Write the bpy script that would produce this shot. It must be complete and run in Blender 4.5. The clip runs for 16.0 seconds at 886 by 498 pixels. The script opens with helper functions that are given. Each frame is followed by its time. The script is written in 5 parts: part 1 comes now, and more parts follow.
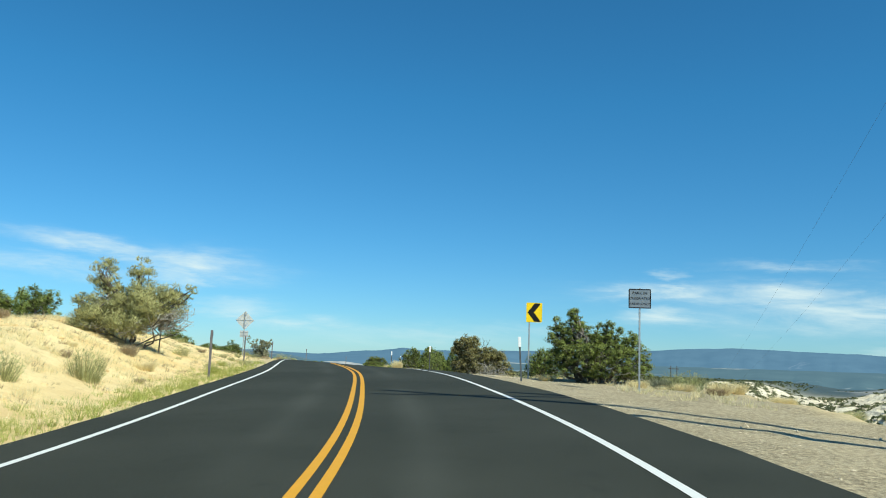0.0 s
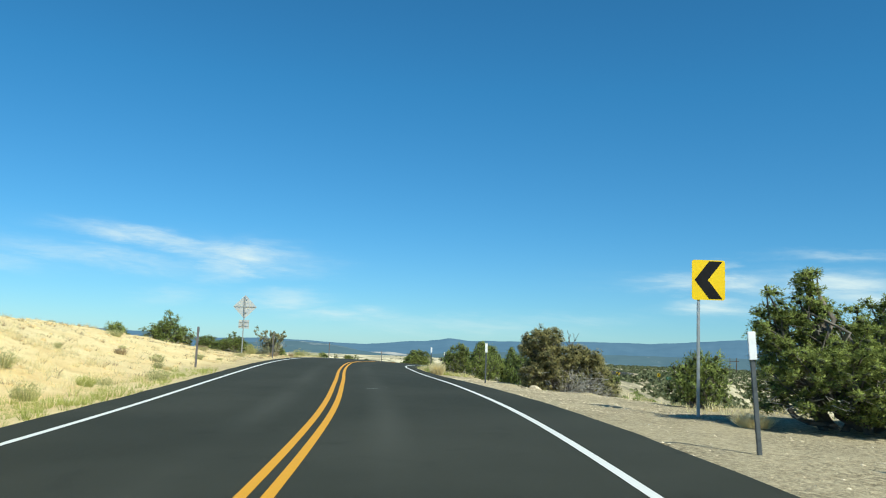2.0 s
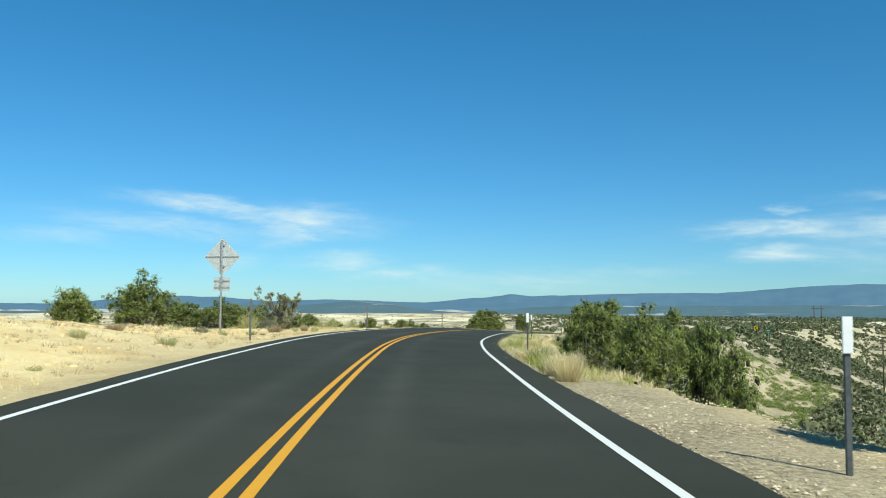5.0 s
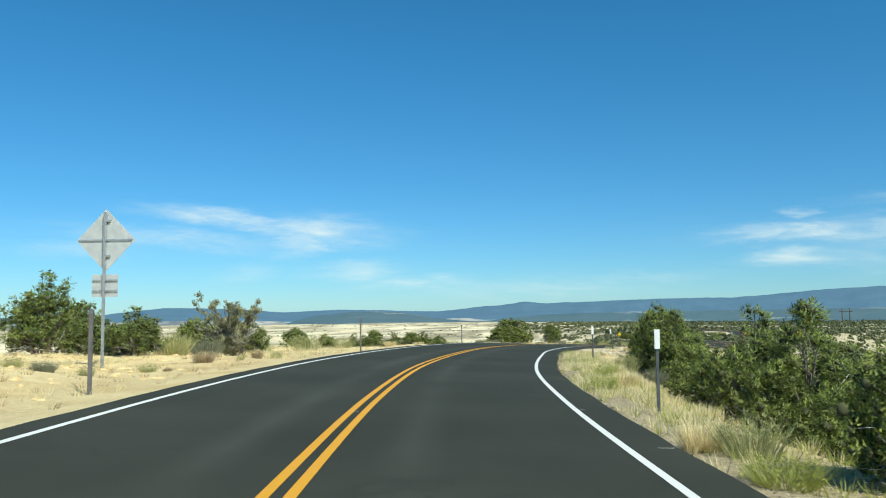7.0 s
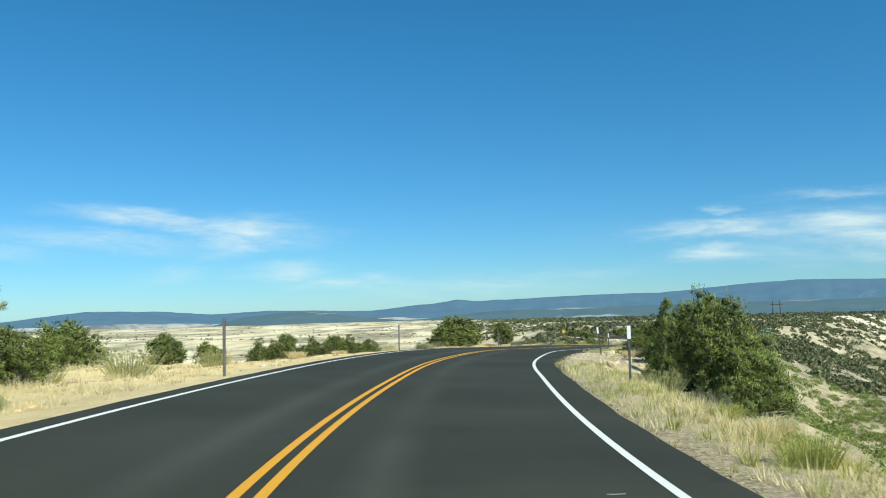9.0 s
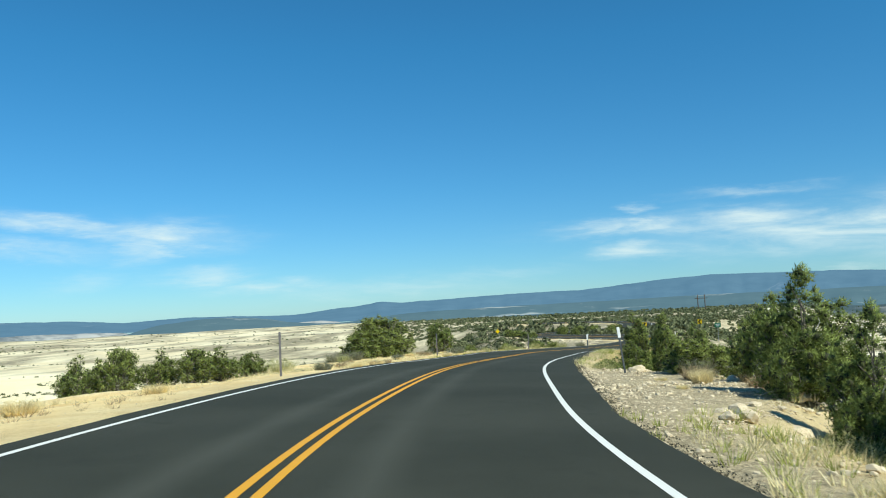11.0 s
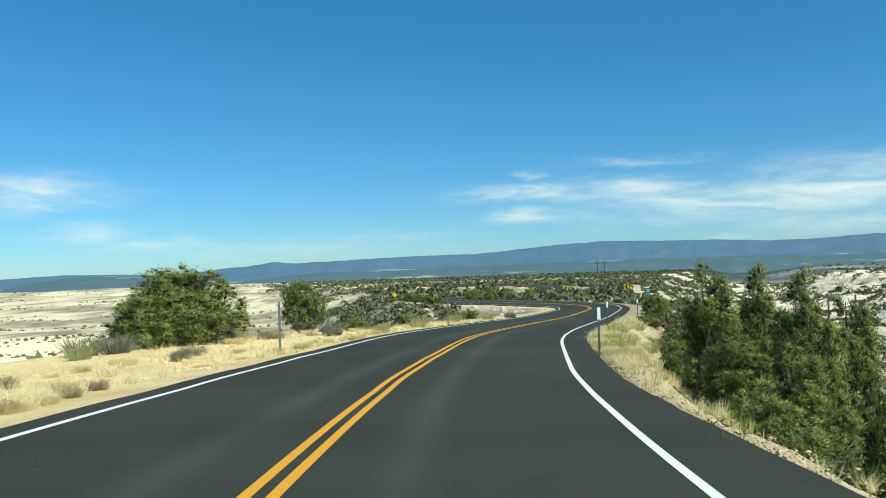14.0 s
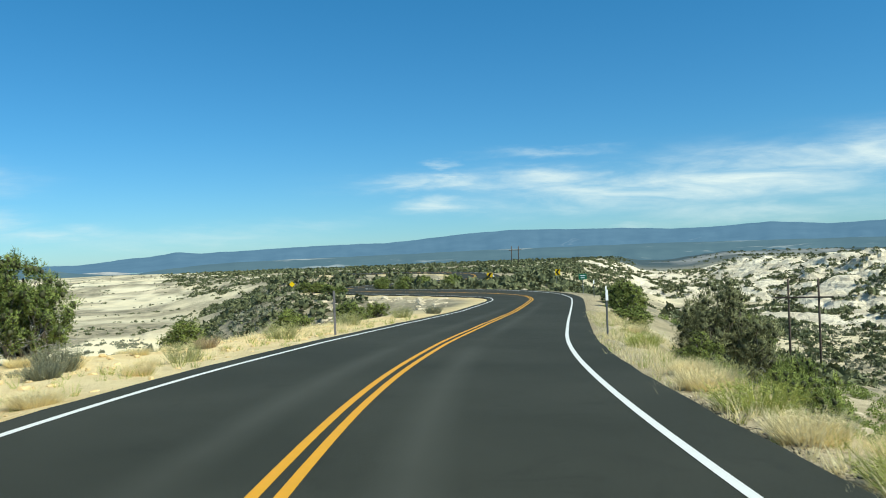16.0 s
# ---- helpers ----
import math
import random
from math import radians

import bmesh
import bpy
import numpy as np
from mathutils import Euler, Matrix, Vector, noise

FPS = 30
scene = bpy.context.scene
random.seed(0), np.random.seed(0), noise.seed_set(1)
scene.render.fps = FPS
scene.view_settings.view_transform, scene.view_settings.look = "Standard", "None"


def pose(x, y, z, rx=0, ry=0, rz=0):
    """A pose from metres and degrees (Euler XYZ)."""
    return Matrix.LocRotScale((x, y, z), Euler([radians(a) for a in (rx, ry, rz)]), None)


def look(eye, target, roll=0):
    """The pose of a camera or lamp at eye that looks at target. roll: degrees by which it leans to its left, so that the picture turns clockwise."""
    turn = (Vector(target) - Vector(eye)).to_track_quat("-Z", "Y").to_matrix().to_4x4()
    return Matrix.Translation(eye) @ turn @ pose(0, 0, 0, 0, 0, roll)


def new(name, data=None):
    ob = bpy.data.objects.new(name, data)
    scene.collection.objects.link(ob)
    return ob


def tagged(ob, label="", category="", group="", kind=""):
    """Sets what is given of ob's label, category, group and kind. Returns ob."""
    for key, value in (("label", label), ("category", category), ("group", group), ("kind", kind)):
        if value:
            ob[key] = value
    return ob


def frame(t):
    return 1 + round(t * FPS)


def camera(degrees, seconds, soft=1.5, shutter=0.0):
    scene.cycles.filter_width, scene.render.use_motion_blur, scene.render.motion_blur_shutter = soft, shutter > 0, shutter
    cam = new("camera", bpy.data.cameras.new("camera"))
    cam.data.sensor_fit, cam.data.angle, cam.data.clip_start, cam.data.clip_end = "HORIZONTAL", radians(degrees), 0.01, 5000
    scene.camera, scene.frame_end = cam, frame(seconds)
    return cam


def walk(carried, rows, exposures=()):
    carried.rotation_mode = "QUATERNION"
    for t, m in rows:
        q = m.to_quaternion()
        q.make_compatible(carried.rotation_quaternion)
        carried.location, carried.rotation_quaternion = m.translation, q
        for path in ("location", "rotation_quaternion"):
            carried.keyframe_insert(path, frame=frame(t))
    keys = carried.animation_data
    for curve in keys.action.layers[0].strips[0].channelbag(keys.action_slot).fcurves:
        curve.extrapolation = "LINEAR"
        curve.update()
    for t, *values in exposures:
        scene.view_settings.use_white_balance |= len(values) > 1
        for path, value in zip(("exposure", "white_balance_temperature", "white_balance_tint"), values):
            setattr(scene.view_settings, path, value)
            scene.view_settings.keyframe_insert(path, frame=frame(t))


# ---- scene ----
# ---- camera and walk ----
cam = camera(58.0, 16.0, soft=1.0, shutter=0.12)
PATH = [
    (0.0, 0.03, 0.00, 0.000, -0.00, 7.50, -2.09),
    (0.5, -0.125, 4.64, 0.090, 0.82, 7.82, -1.98),
    (1.0, -0.255, 9.11, 0.212, 1.31, 7.25, -1.50),
    (1.5, -0.45, 13.49, 0.315, 2.25, 6.78, -1.72),
    (2.0, -0.64, 17.77, 0.405, 3.33, 6.71, -2.22),
    (2.5, -0.97, 21.93, 0.480, 4.26, 5.57, -2.14),
    (3.0, -1.39, 25.91, 0.529, 5.58, 5.00, -1.79),
    (3.5, -1.91, 29.68, 0.560, 6.20, 5.38, -1.92),
    (4.0, -2.43, 33.41, 0.579, 6.85, 4.38, -1.08),
    (4.5, -3.02, 37.08, 0.610, 7.31, 3.72, -0.90),
    (5.3, -4.00, 43.05, 0.606, 7.92, 3.55, -0.04),
    (6.2, -5.14, 49.84, 0.575, 8.50, 3.87, 0.23),
    (7.0, -6.18, 55.92, 0.534, 8.60, 4.17, 0.51),
    (7.5, -6.85, 59.76, 0.488, 7.92, 4.33, 0.79),
    (8.0, -7.39, 63.60, 0.426, 6.62, 3.98, 0.74),
    (8.5, -7.97, 67.68, 0.343, 5.34, 3.61, 1.82),
    (9.0, -8.47, 71.89, 0.256, 3.79, 4.01, 1.40),
    (9.8, -9.01, 79.42, 0.094, 1.56, 4.11, 1.78),
    (10.7, -9.37, 88.35, -0.096, -0.83, 3.97, 2.57),
    (11.5, -9.36, 96.03, -0.256, -2.85, 3.59, 3.17),
    (12.0, -9.11, 100.48, -0.342, -3.90, 2.92, 3.27),
    (12.5, -8.75, 104.98, -0.431, -6.22, 3.01, 1.76),
    (13.0, -8.37, 109.55, -0.582, -7.52, 1.54, 1.55),
    (13.5, -7.81, 114.18, -0.777, -8.05, 1.15, 1.64),
    (14.0, -7.22, 118.84, -1.017, -9.18, 0.95, 1.78),
    (14.5, -6.42, 123.68, -1.247, -10.50, 0.51, 1.92),
    (15.0, -5.51, 128.57, -1.510, -11.79, 0.12, 2.00),
    (15.5, -4.37, 133.52, -1.720, -13.59, 0.02, 2.14),
    (16.0, -3.08, 138.57, -1.975, -15.53, -0.04, 2.08),
]
walk(cam, [(t, pose(x, y, z, 90 + pitch, roll, yaw)) for t, x, y, z, yaw, pitch, roll in PATH], [(0.0, 0.0, 6500, 0.0), (16.0, 0.0, 6500, 0.0)])

# ---- world, sun, exposure ----
SUN_EL, SUN_AZ = 47.0, 136.0  # degrees; azimuth clockwise from +y
scene.view_settings.exposure = 0.0
world = bpy.data.worlds.new("sky")
scene.world = world
world.use_nodes = True
wn, wl = world.node_tree.nodes, world.node_tree.links
wn.clear()




sky = wn.new("ShaderNodeTexSky")
sky.sky_type = "NISHITA"
sky.sun_disc = False
sky.sun_elevation, sky.sun_rotation = radians(SUN_EL), radians(SUN_AZ)
sky.altitude, sky.air_density, sky.dust_density, sky.ozone_density = 1900, 1.0, 0.3, 2.0
tint = wn.new("ShaderNodeMixRGB")
tint.blend_type = "MULTIPLY"
tint.inputs[0].default_value = 1.0
wl.new(sky.outputs[0], tint.inputs[1])
geo = wn.new("ShaderNodeTexCoord")
sep = wn.new("ShaderNodeSeparateXYZ")
wl.new(geo.outputs["Generated"], sep.inputs[0])


def wmath(op, a, b=None):
    n = wn.new("ShaderNodeMath")
    n.operation = op
    for i, v in enumerate((a, b)):
        if v is None:
            continue
        if isinstance(v, (int, float)):
            n.inputs[i].default_value = v
        else:
            wl.new(v, n.inputs[i])
    return n.outputs[0]


# azimuth and elevation of the view direction, in degrees
azim = wmath("MULTIPLY", wmath("ARCTAN2", sep.outputs[0], sep.outputs[1]), 57.2958)
elev = wmath("MULTIPLY", wmath("ARCSINE", sep.outputs[2]), 57.2958)
balance = wn.new("ShaderNodeValToRGB")  # deeper blue overhead, paler towards the horizon
for spot, hue in ((0.0, (0.49, 0.78, 1.06, 1)), (0.45, (0.395, 0.89, 1.18, 1)), (1.0, (0.335, 1.0, 1.31, 1))):
    stop = balance.color_ramp.elements.new(spot) if 0 < spot < 1 else balance.color_ramp.elements[0 if spot == 0 else -1]
    stop.position, stop.color = spot, hue
wl.new(wmath("MINIMUM", wmath("MAXIMUM", wmath("DIVIDE", elev, 18.0), 0.0), 1.0), balance.inputs[0])
wl.new(balance.outputs[0], tint.inputs[2])
comb = wn.new("ShaderNodeCombineXYZ")
wl.new(wmath("MULTIPLY", wmath("SUBTRACT", azim, wmath("MULTIPLY", elev, -1.2)), 0.16), comb.inputs[0])
wl.new(wmath("MULTIPLY", elev, 0.75), comb.inputs[1])
wisp = wn.new("ShaderNodeTexNoise")
wisp.inputs["Scale"].default_value, wisp.inputs["Detail"].default_value = 1.0, 6
wisp.inputs["Roughness"].default_value, wisp.inputs["Distortion"].default_value = 0.6, 0.5
wl.new(comb.outputs[0], wisp.inputs["Vector"])
# thin cirrus: (azimuth, elevation, half width, half height, slope, strength)
CLOUDS = [
    (-23.5, 6.25, 4.4, 0.5, -0.085, 0.9), (-17.5, 5.5, 3.8, 0.8, -0.06, 1.0), (-18.8, 4.7, 1.8, 0.8, 0.1, 0.75), (-26.5, 4.8, 6.0, 0.6, -0.06, 0.55), (-22.3, 2.7, 2.2, 0.55, 0.1, 0.3),
    (-14.8, 2.65, 2.4, 0.55, 0.0, 0.75), (-10.0, 1.8, 3.0, 0.5, 0.0, 0.75), (-2.0, 1.25, 7.0, 0.55, 0.0, 0.4), (5.0, 1.95, 4.0, 0.45, 0.0, 0.35), (-33.0, 4.0, 4.0, 0.5, 0.0, 0.3),
    (15.0, 4.8, 4.6, 0.5, 0.0, 0.95), (22.5, 4.6, 6.0, 0.75, 0.0, 1.0), (15.0, 3.1, 2.6, 0.65, 0.0, 0.8), (23.0, 6.45, 3.6, 0.28, 0.0, 0.5), (15.7, 5.9, 1.0, 0.22, 0.0, 0.4),
    (30.0, 3.6, 10.0, 1.2, 0.0, 1.0), (37.0, 4.2, 9.0, 1.5, 0.03, 1.1), (43.0, 4.9, 6.0, 1.3, 0.1, 1.1), (28.9, 1.25, 1.5, 0.28, 0.0, 0.4), (38.0, 1.9, 9.0, 0.7, 0.0, 0.6), (60.0, 4.0, 12.0, 1.0, 0.0, 0.7),
]
# ragged edges: the clouds' shapes are warped at two scales
comb2 = wn.new("ShaderNodeCombineXYZ")
wl.new(wmath("MULTIPLY", azim, 0.11), comb2.inputs[0])
wl.new(wmath("MULTIPLY", elev, 0.5), comb2.inputs[1])
warp = wn.new("ShaderNodeTexNoise")
warp.inputs["Scale"].default_value, warp.inputs["Detail"].default_value = 2.0, 5
warp.inputs["Roughness"].default_value = 0.62
wl.new(comb2.outputs[0], warp.inputs["Vector"])
warps = wn.new("ShaderNodeSeparateColor")
wl.new(warp.outputs["Color"], warps.inputs[0])
elev_c = wmath("ADD", elev, wmath("MULTIPLY", wmath("SUBTRACT", warps.outputs[1], 0.5), 1.9))
azim_c = wmath("ADD", azim, wmath("MULTIPLY", wmath("SUBTRACT", warps.outputs[0], 0.5), 7.0))
cover = None
for ca, ce, cw, ch, slope, amount in CLOUDS:
    da = wmath("SUBTRACT", azim_c, ca)
    de = wmath("SUBTRACT", wmath("SUBTRACT", elev_c, ce), wmath("MULTIPLY", da, slope))
    q = wmath("ADD", wmath("POWER", wmath("DIVIDE", da, cw), 2.0), wmath("POWER", wmath("DIVIDE", de, ch), 2.0))
    g = wmath("MULTIPLY", wmath("EXPONENT", wmath("MULTIPLY", q, -1.0)), amount)
    cover = g if cover is None else wmath("MAXIMUM", cover, g)
ramp = wn.new("ShaderNodeMapRange")
ramp.inputs["From Min"].default_value, ramp.inputs["From Max"].default_value = 0.34, 0.66
wl.new(wisp.outputs["Fac"], ramp.inputs["Value"])
density = wmath("MULTIPLY", cover, wmath("ADD", wmath("MULTIPLY", ramp.outputs[0], 0.75), 0.25))
cloud = wn.new("ShaderNodeMixRGB")
wl.new(density, cloud.inputs[0])
wl.new(tint.outputs[0], cloud.inputs[1])
cloud.inputs[2].default_value = (7.9, 8.9, 9.2, 1)
bg = wn.new("ShaderNodeBackground")
bg.inputs[1].default_value = 0.103
wl.new(cloud.outputs[0], bg.inputs[0])
wout = wn.new("ShaderNodeOutputWorld")
wl.new(bg.outputs[0], wout.inputs[0])

sun_data = bpy.data.lights.new("sun", "SUN")
sun_data.energy, sun_data.angle, sun_data.color = 5.7, radians(0.53), (0.98, 0.945, 0.84)
sun = new("sun", sun_data)
sa, se = radians(SUN_AZ), radians(SUN_EL)
sun.matrix_basis = look((math.sin(sa) * math.cos(se) * 50, math.cos(sa) * math.cos(se) * 50, math.sin(se) * 50), (0, 0, 0))


# ---- materials ----
class Mat:
    """A small builder for node materials."""

    def __init__(self, name, rough=0.8, metal=0.0, spec=0.3):
        self.m = bpy.data.materials.new(name)
        self.m.use_nodes = True
        self.n, self.l = self.m.node_tree.nodes, self.m.node_tree.links
        self.bsdf = self.n["Principled BSDF"]
        self.bsdf.inputs["Roughness"].default_value = rough
        self.bsdf.inputs["Metallic"].default_value = metal
        self.bsdf.inputs["Specular IOR Level"].default_value = spec
        co = self.n.new("ShaderNodeTexCoord")
        self.obj = co.outputs["Object"]
        self.geo = self.n.new("ShaderNodeNewGeometry")
        self.pos = self.geo.outputs["Position"]

    def noise(self, scale, detail=4, rough=0.55, vec=None, stretch=None, dist=0.0):
        t = self.n.new("ShaderNodeTexNoise")
        t.inputs["Scale"].default_value, t.inputs["Detail"].default_value = scale, detail
        t.inputs["Roughness"].default_value, t.inputs["Distortion"].default_value = rough, dist
        v = vec or self.pos
        if stretch:
            mp = self.n.new("ShaderNodeMapping")
            mp.inputs["Scale"].default_value = stretch
            self.l.new(v, mp.inputs[0])
            v = mp.outputs[0]
        self.l.new(v, t.inputs["Vector"])
        return t.outputs["Fac"]

    def rng(self, f, a, b, lo=0.0, hi=1.0):
        r = self.n.new("ShaderNodeMapRange")
        for k, v in (("From Min", a), ("From Max", b), ("To Min", lo), ("To Max", hi)):
            r.inputs[k].default_value = v
        self.l.new(f, r.inputs["Value"])
        return r.outputs[0]

    def math(self, op, a, b):
        n = self.n.new("ShaderNodeMath")
        n.operation = op
        for i, v in enumerate((a, b)):
            if isinstance(v, (int, float)):
                n.inputs[i].default_value = v
            else:
                self.l.new(v, n.inputs[i])
        return n.outputs[0]

    def attr(self, name):
        a = self.n.new("ShaderNodeAttribute")
        a.attribute_name = name
        return a.outputs["Fac"]

    def mix(self, f, a, b, mode="MIX"):
        m = self.n.new("ShaderNodeMixRGB")
        m.blend_type = mode
        for i, v in enumerate((f, a, b)):
            if isinstance(v, (int, float)):
                m.inputs[i].default_value = v
            elif isinstance(v, tuple):
                m.inputs[i].default_value = (*v, 1)
            else:
                self.l.new(v, m.inputs[i])
        return m.outputs[0]

    def color(self, c):
        if isinstance(c, tuple):
            self.bsdf.inputs["Base Color"].default_value = (*c, 1)
        else:
            self.l.new(c, self.bsdf.inputs["Base Color"])
        return self

    def bump(self, f, strength=0.4, dist=0.02):
        b = self.n.new("ShaderNodeBump")
        b.inputs["Strength"].default_value, b.inputs["Distance"].default_value = strength, dist
        self.l.new(f, b.inputs["Height"])
        self.l.new(b.outputs[0], self.bsdf.inputs["Normal"])
        self.last = b
        return self

    def island(self):
        return self.geo.outputs["Random Per Island"]


def leaf_mat(name, dark, light, through_light=0.25):
    k = Mat(name, 0.75, 0, 0.12)
    c = k.mix(k.island(), dark, light)
    oi = k.n.new("ShaderNodeObjectInfo")
    c = k.mix(k.rng(oi.outputs["Random"], 0, 1, 0, 0.35), c, (light[0] * 1.05, light[1] * 0.95, light[2] * 0.85))
    # clump-sized tone noise stands in for sunlit and shaded clumps
    patch = k.noise(2.2, 3, 0.6)
    c = k.mix(k.rng(patch, 0.44, 0.6, 0, 0.35), c, tuple(v * 0.75 for v in dark))
    c = k.mix(k.rng(patch, 0.48, 0.34, 0, 0.35), c, (light[0] * 1.1, light[1] * 1.05, light[2] * 0.9))
    k.color(c)
    tr = k.n.new("ShaderNodeBsdfTranslucent")
    k.l.new(c, tr.inputs[0])
    mx = k.n.new("ShaderNodeMixShader")
    mx.inputs[0].default_value = through_light
    out = k.n["Material Output"]
    k.l.new(k.bsdf.outputs[0], mx.inputs[1])
    k.l.new(tr.outputs[0], mx.inputs[2])
    k.l.new(mx.outputs[0], out.inputs[0])
    return k.m


def make_ground():
    k = Mat("sand, gravel and slickrock", 0.95, 0, 0.1)
    big, mid, fine = k.noise(0.06, 4), k.noise(0.7, 5), k.noise(9.0, 5, 0.7)
    sand = k.mix(k.rng(mid, 0.35, 0.65), (0.76, 0.55, 0.25), (0.9, 0.72, 0.38))
    sand = k.mix(k.rng(big, 0.4, 0.62, 0, 0.55), sand, (0.8, 0.68, 0.4))
    sand = k.mix(k.rng(fine, 0.5, 0.72, 0, 0.34), sand, (0.46, 0.33, 0.17))
    sand = k.mix(k.rng(k.noise(2.6, 6, 0.75, dist=0.6), 0.54, 0.68, 0, 0.4), sand, (0.55, 0.4, 0.2))
    gravel = k.mix(k.rng(k.noise(11, 6, 0.75), 0.4, 0.6), (0.21, 0.172, 0.108), (0.53, 0.445, 0.29))
    gravel = k.mix(k.rng(mid, 0.42, 0.62, 0, 0.35), gravel, (0.53, 0.445, 0.29))
    vor = k.n.new("ShaderNodeTexVoronoi")
    vor.inputs["Scale"].default_value = 24.0
    k.l.new(k.pos, vor.inputs["Vector"])
    gravel = k.mix(k.rng(vor.outputs["Distance"], 0.0, 0.3, 0.4, 0), gravel, (0.66, 0.57, 0.43))
    layer = k.noise(0.05, 5, 0.6, stretch=(0.35, 0.35, 5.0), dist=0.6)
    rock = k.mix(k.rng(layer, 0.4, 0.62), (0.88, 0.75, 0.48), (0.95, 0.86, 0.6))
    rock = k.mix(k.rng(k.noise(0.012, 4), 0.56, 0.7, 0, 0.45), rock, (0.8, 0.62, 0.44))
    rock = k.mix(k.rng(k.noise(0.3, 7, 0.75, dist=0.5), 0.62, 0.74, 0, 0.2), rock, (0.55, 0.46, 0.34))
    rock = k.mix(k.rng(k.noise(0.05, 8, 0.72, dist=1.2), 0.54, 0.64, 0, 0.14), rock, (0.6, 0.5, 0.36))
    soil = k.mix(k.rng(k.noise(0.25, 6, 0.7), 0.4, 0.65), (0.2, 0.18, 0.12), (0.5, 0.43, 0.29))
    c = k.mix(k.attr("gravel"), sand, gravel)
    c = k.mix(k.attr("soil"), c, soil)
    c = k.mix(k.attr("rock"), c, rock)
    # haze painted by distance: far ground turns a dark bluish tone
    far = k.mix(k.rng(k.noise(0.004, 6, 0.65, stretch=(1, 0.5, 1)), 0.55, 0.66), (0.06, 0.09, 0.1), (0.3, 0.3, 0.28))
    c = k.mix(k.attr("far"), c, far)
    k.color(c)
    relief = k.n.new("ShaderNodeBump")
    relief.inputs["Strength"].default_value, relief.inputs["Distance"].default_value = 0.22, 1.6
    k.l.new(k.math("MULTIPLY", k.attr("rock"), k.noise(0.09, 8, 0.68, dist=0.8)), relief.inputs["Height"])
    k.bump(k.math("ADD", k.math("MULTIPLY", fine, 0.5), k.math("ADD", mid, k.rng(vor.outputs["Distance"], 0, 0.4, 0.12, 0))), 0.9, 0.14)
    k.l.new(relief.outputs[0], k.last.inputs["Normal"])
    return k.m


def make_slickrock():
    k = Mat("white slickrock", 0.95, 0, 0.1)
    layer = k.noise(0.12, 6, 0.65, stretch=(0.4, 0.4, 5.0), dist=0.5)
    c = k.mix(k.rng(layer, 0.4, 0.6), (0.62, 0.54, 0.39), (0.84, 0.76, 0.58))
    c = k.mix(k.rng(k.noise(0.25, 7, 0.75, dist=0.8), 0.5, 0.64, 0, 0.75), c, (0.3, 0.27, 0.21))
    k.color(c)
    k.bump(k.noise(0.4, 8, 0.7, dist=0.6), 0.9, 1.2)
    return k.m


def make_asphalt():
    k = Mat("dark asphalt", 0.85, 0, 0.12)
    c = k.mix(k.rng(k.noise(0.25, 4), 0.35, 0.65), (0.0325, 0.0352, 0.0265), (0.0455, 0.048, 0.037))
    c = k.mix(k.rng(k.noise(1.2, 6, 0.7, dist=1.0), 0.56, 0.72, 0, 0.55), c, (0.022, 0.024, 0.018))
    agg = k.noise(90, 3, 0.7)
    c = k.mix(k.rng(agg, 0.5, 0.75, 0, 0.45), c, (0.085, 0.09, 0.07))
    lat = k.attr("lateral")
    track = k.math("MULTIPLY", k.rng(k.math("ABSOLUTE", k.math("SUBTRACT", k.math("ABSOLUTE", lat, 0), 1.0), 0), 0.0, 0.42, 0.55, 0), k.rng(k.noise(0.12, 3), 0.36, 0.58))
    c = k.mix(track, c, (0.075, 0.078, 0.064))
    k.color(c)
    k.bump(agg, 0.5, 0.006)
    return k.m


def make_paint(name, col, wear):
    k = Mat(name, 0.6, 0, 0.3)
    c = k.mix(k.rng(k.noise(6, 5, 0.7), 0.3, 0.7, 0, 0.25), col, tuple(v * 0.7 for v in col))
    c = k.mix(k.rng(k.noise(30, 4, 0.8), 0.68, 0.8, 0, wear), c, (0.05, 0.05, 0.048))
    k.color(c)
    return k.m


def make_plain(name, a, b, scale, rough=0.6, metal=0.0, bump=0.2, stretch=None):
    k = Mat(name, rough, metal, 0.4)
    f = k.noise(scale, 5, 0.65, vec=k.obj, stretch=stretch)
    k.color(k.mix(k.rng(f, 0.35, 0.65), a, b)).bump(f, bump, 0.01)
    return k.m


GROUND, ASPHALT, SLICKROCK = make_ground(), make_asphalt(), make_slickrock()
WHITE_PAINT = make_paint("white road paint", (0.74, 0.74, 0.7), 0.7)
YELLOW_PAINT = make_paint("yellow road paint", (0.7, 0.34, 0.018), 0.7)
GALV = make_plain("galvanised steel", (0.4, 0.42, 0.43), (0.52, 0.54, 0.55), 6, 0.45, 0.7)
SIGN_BACK = make_plain("bare aluminium sign back", (0.5, 0.52, 0.53), (0.62, 0.64, 0.64), 3, 0.5, 0.35)
RUST = make_plain("brown weathered steel", (0.14, 0.13, 0.135), (0.22, 0.2, 0.2), 8, 0.6, 0.3)
DARKPOST = make_plain("dark grey steel", (0.06, 0.07, 0.075), (0.12, 0.13, 0.135), 8, 0.6, 0.2)
REFLECT = make_plain("white reflector sheet", (0.78, 0.79, 0.8), (0.88, 0.88, 0.88), 8, 0.4)
SIGN_YELLOW = make_plain("yellow sign sheet", (0.86, 0.56, 0.004), (0.9, 0.61, 0.006), 3, 0.5)
SIGN_BLACK = make_plain("black sign film", (0.004, 0.004, 0.005), (0.009, 0.009, 0.01), 3, 0.95)
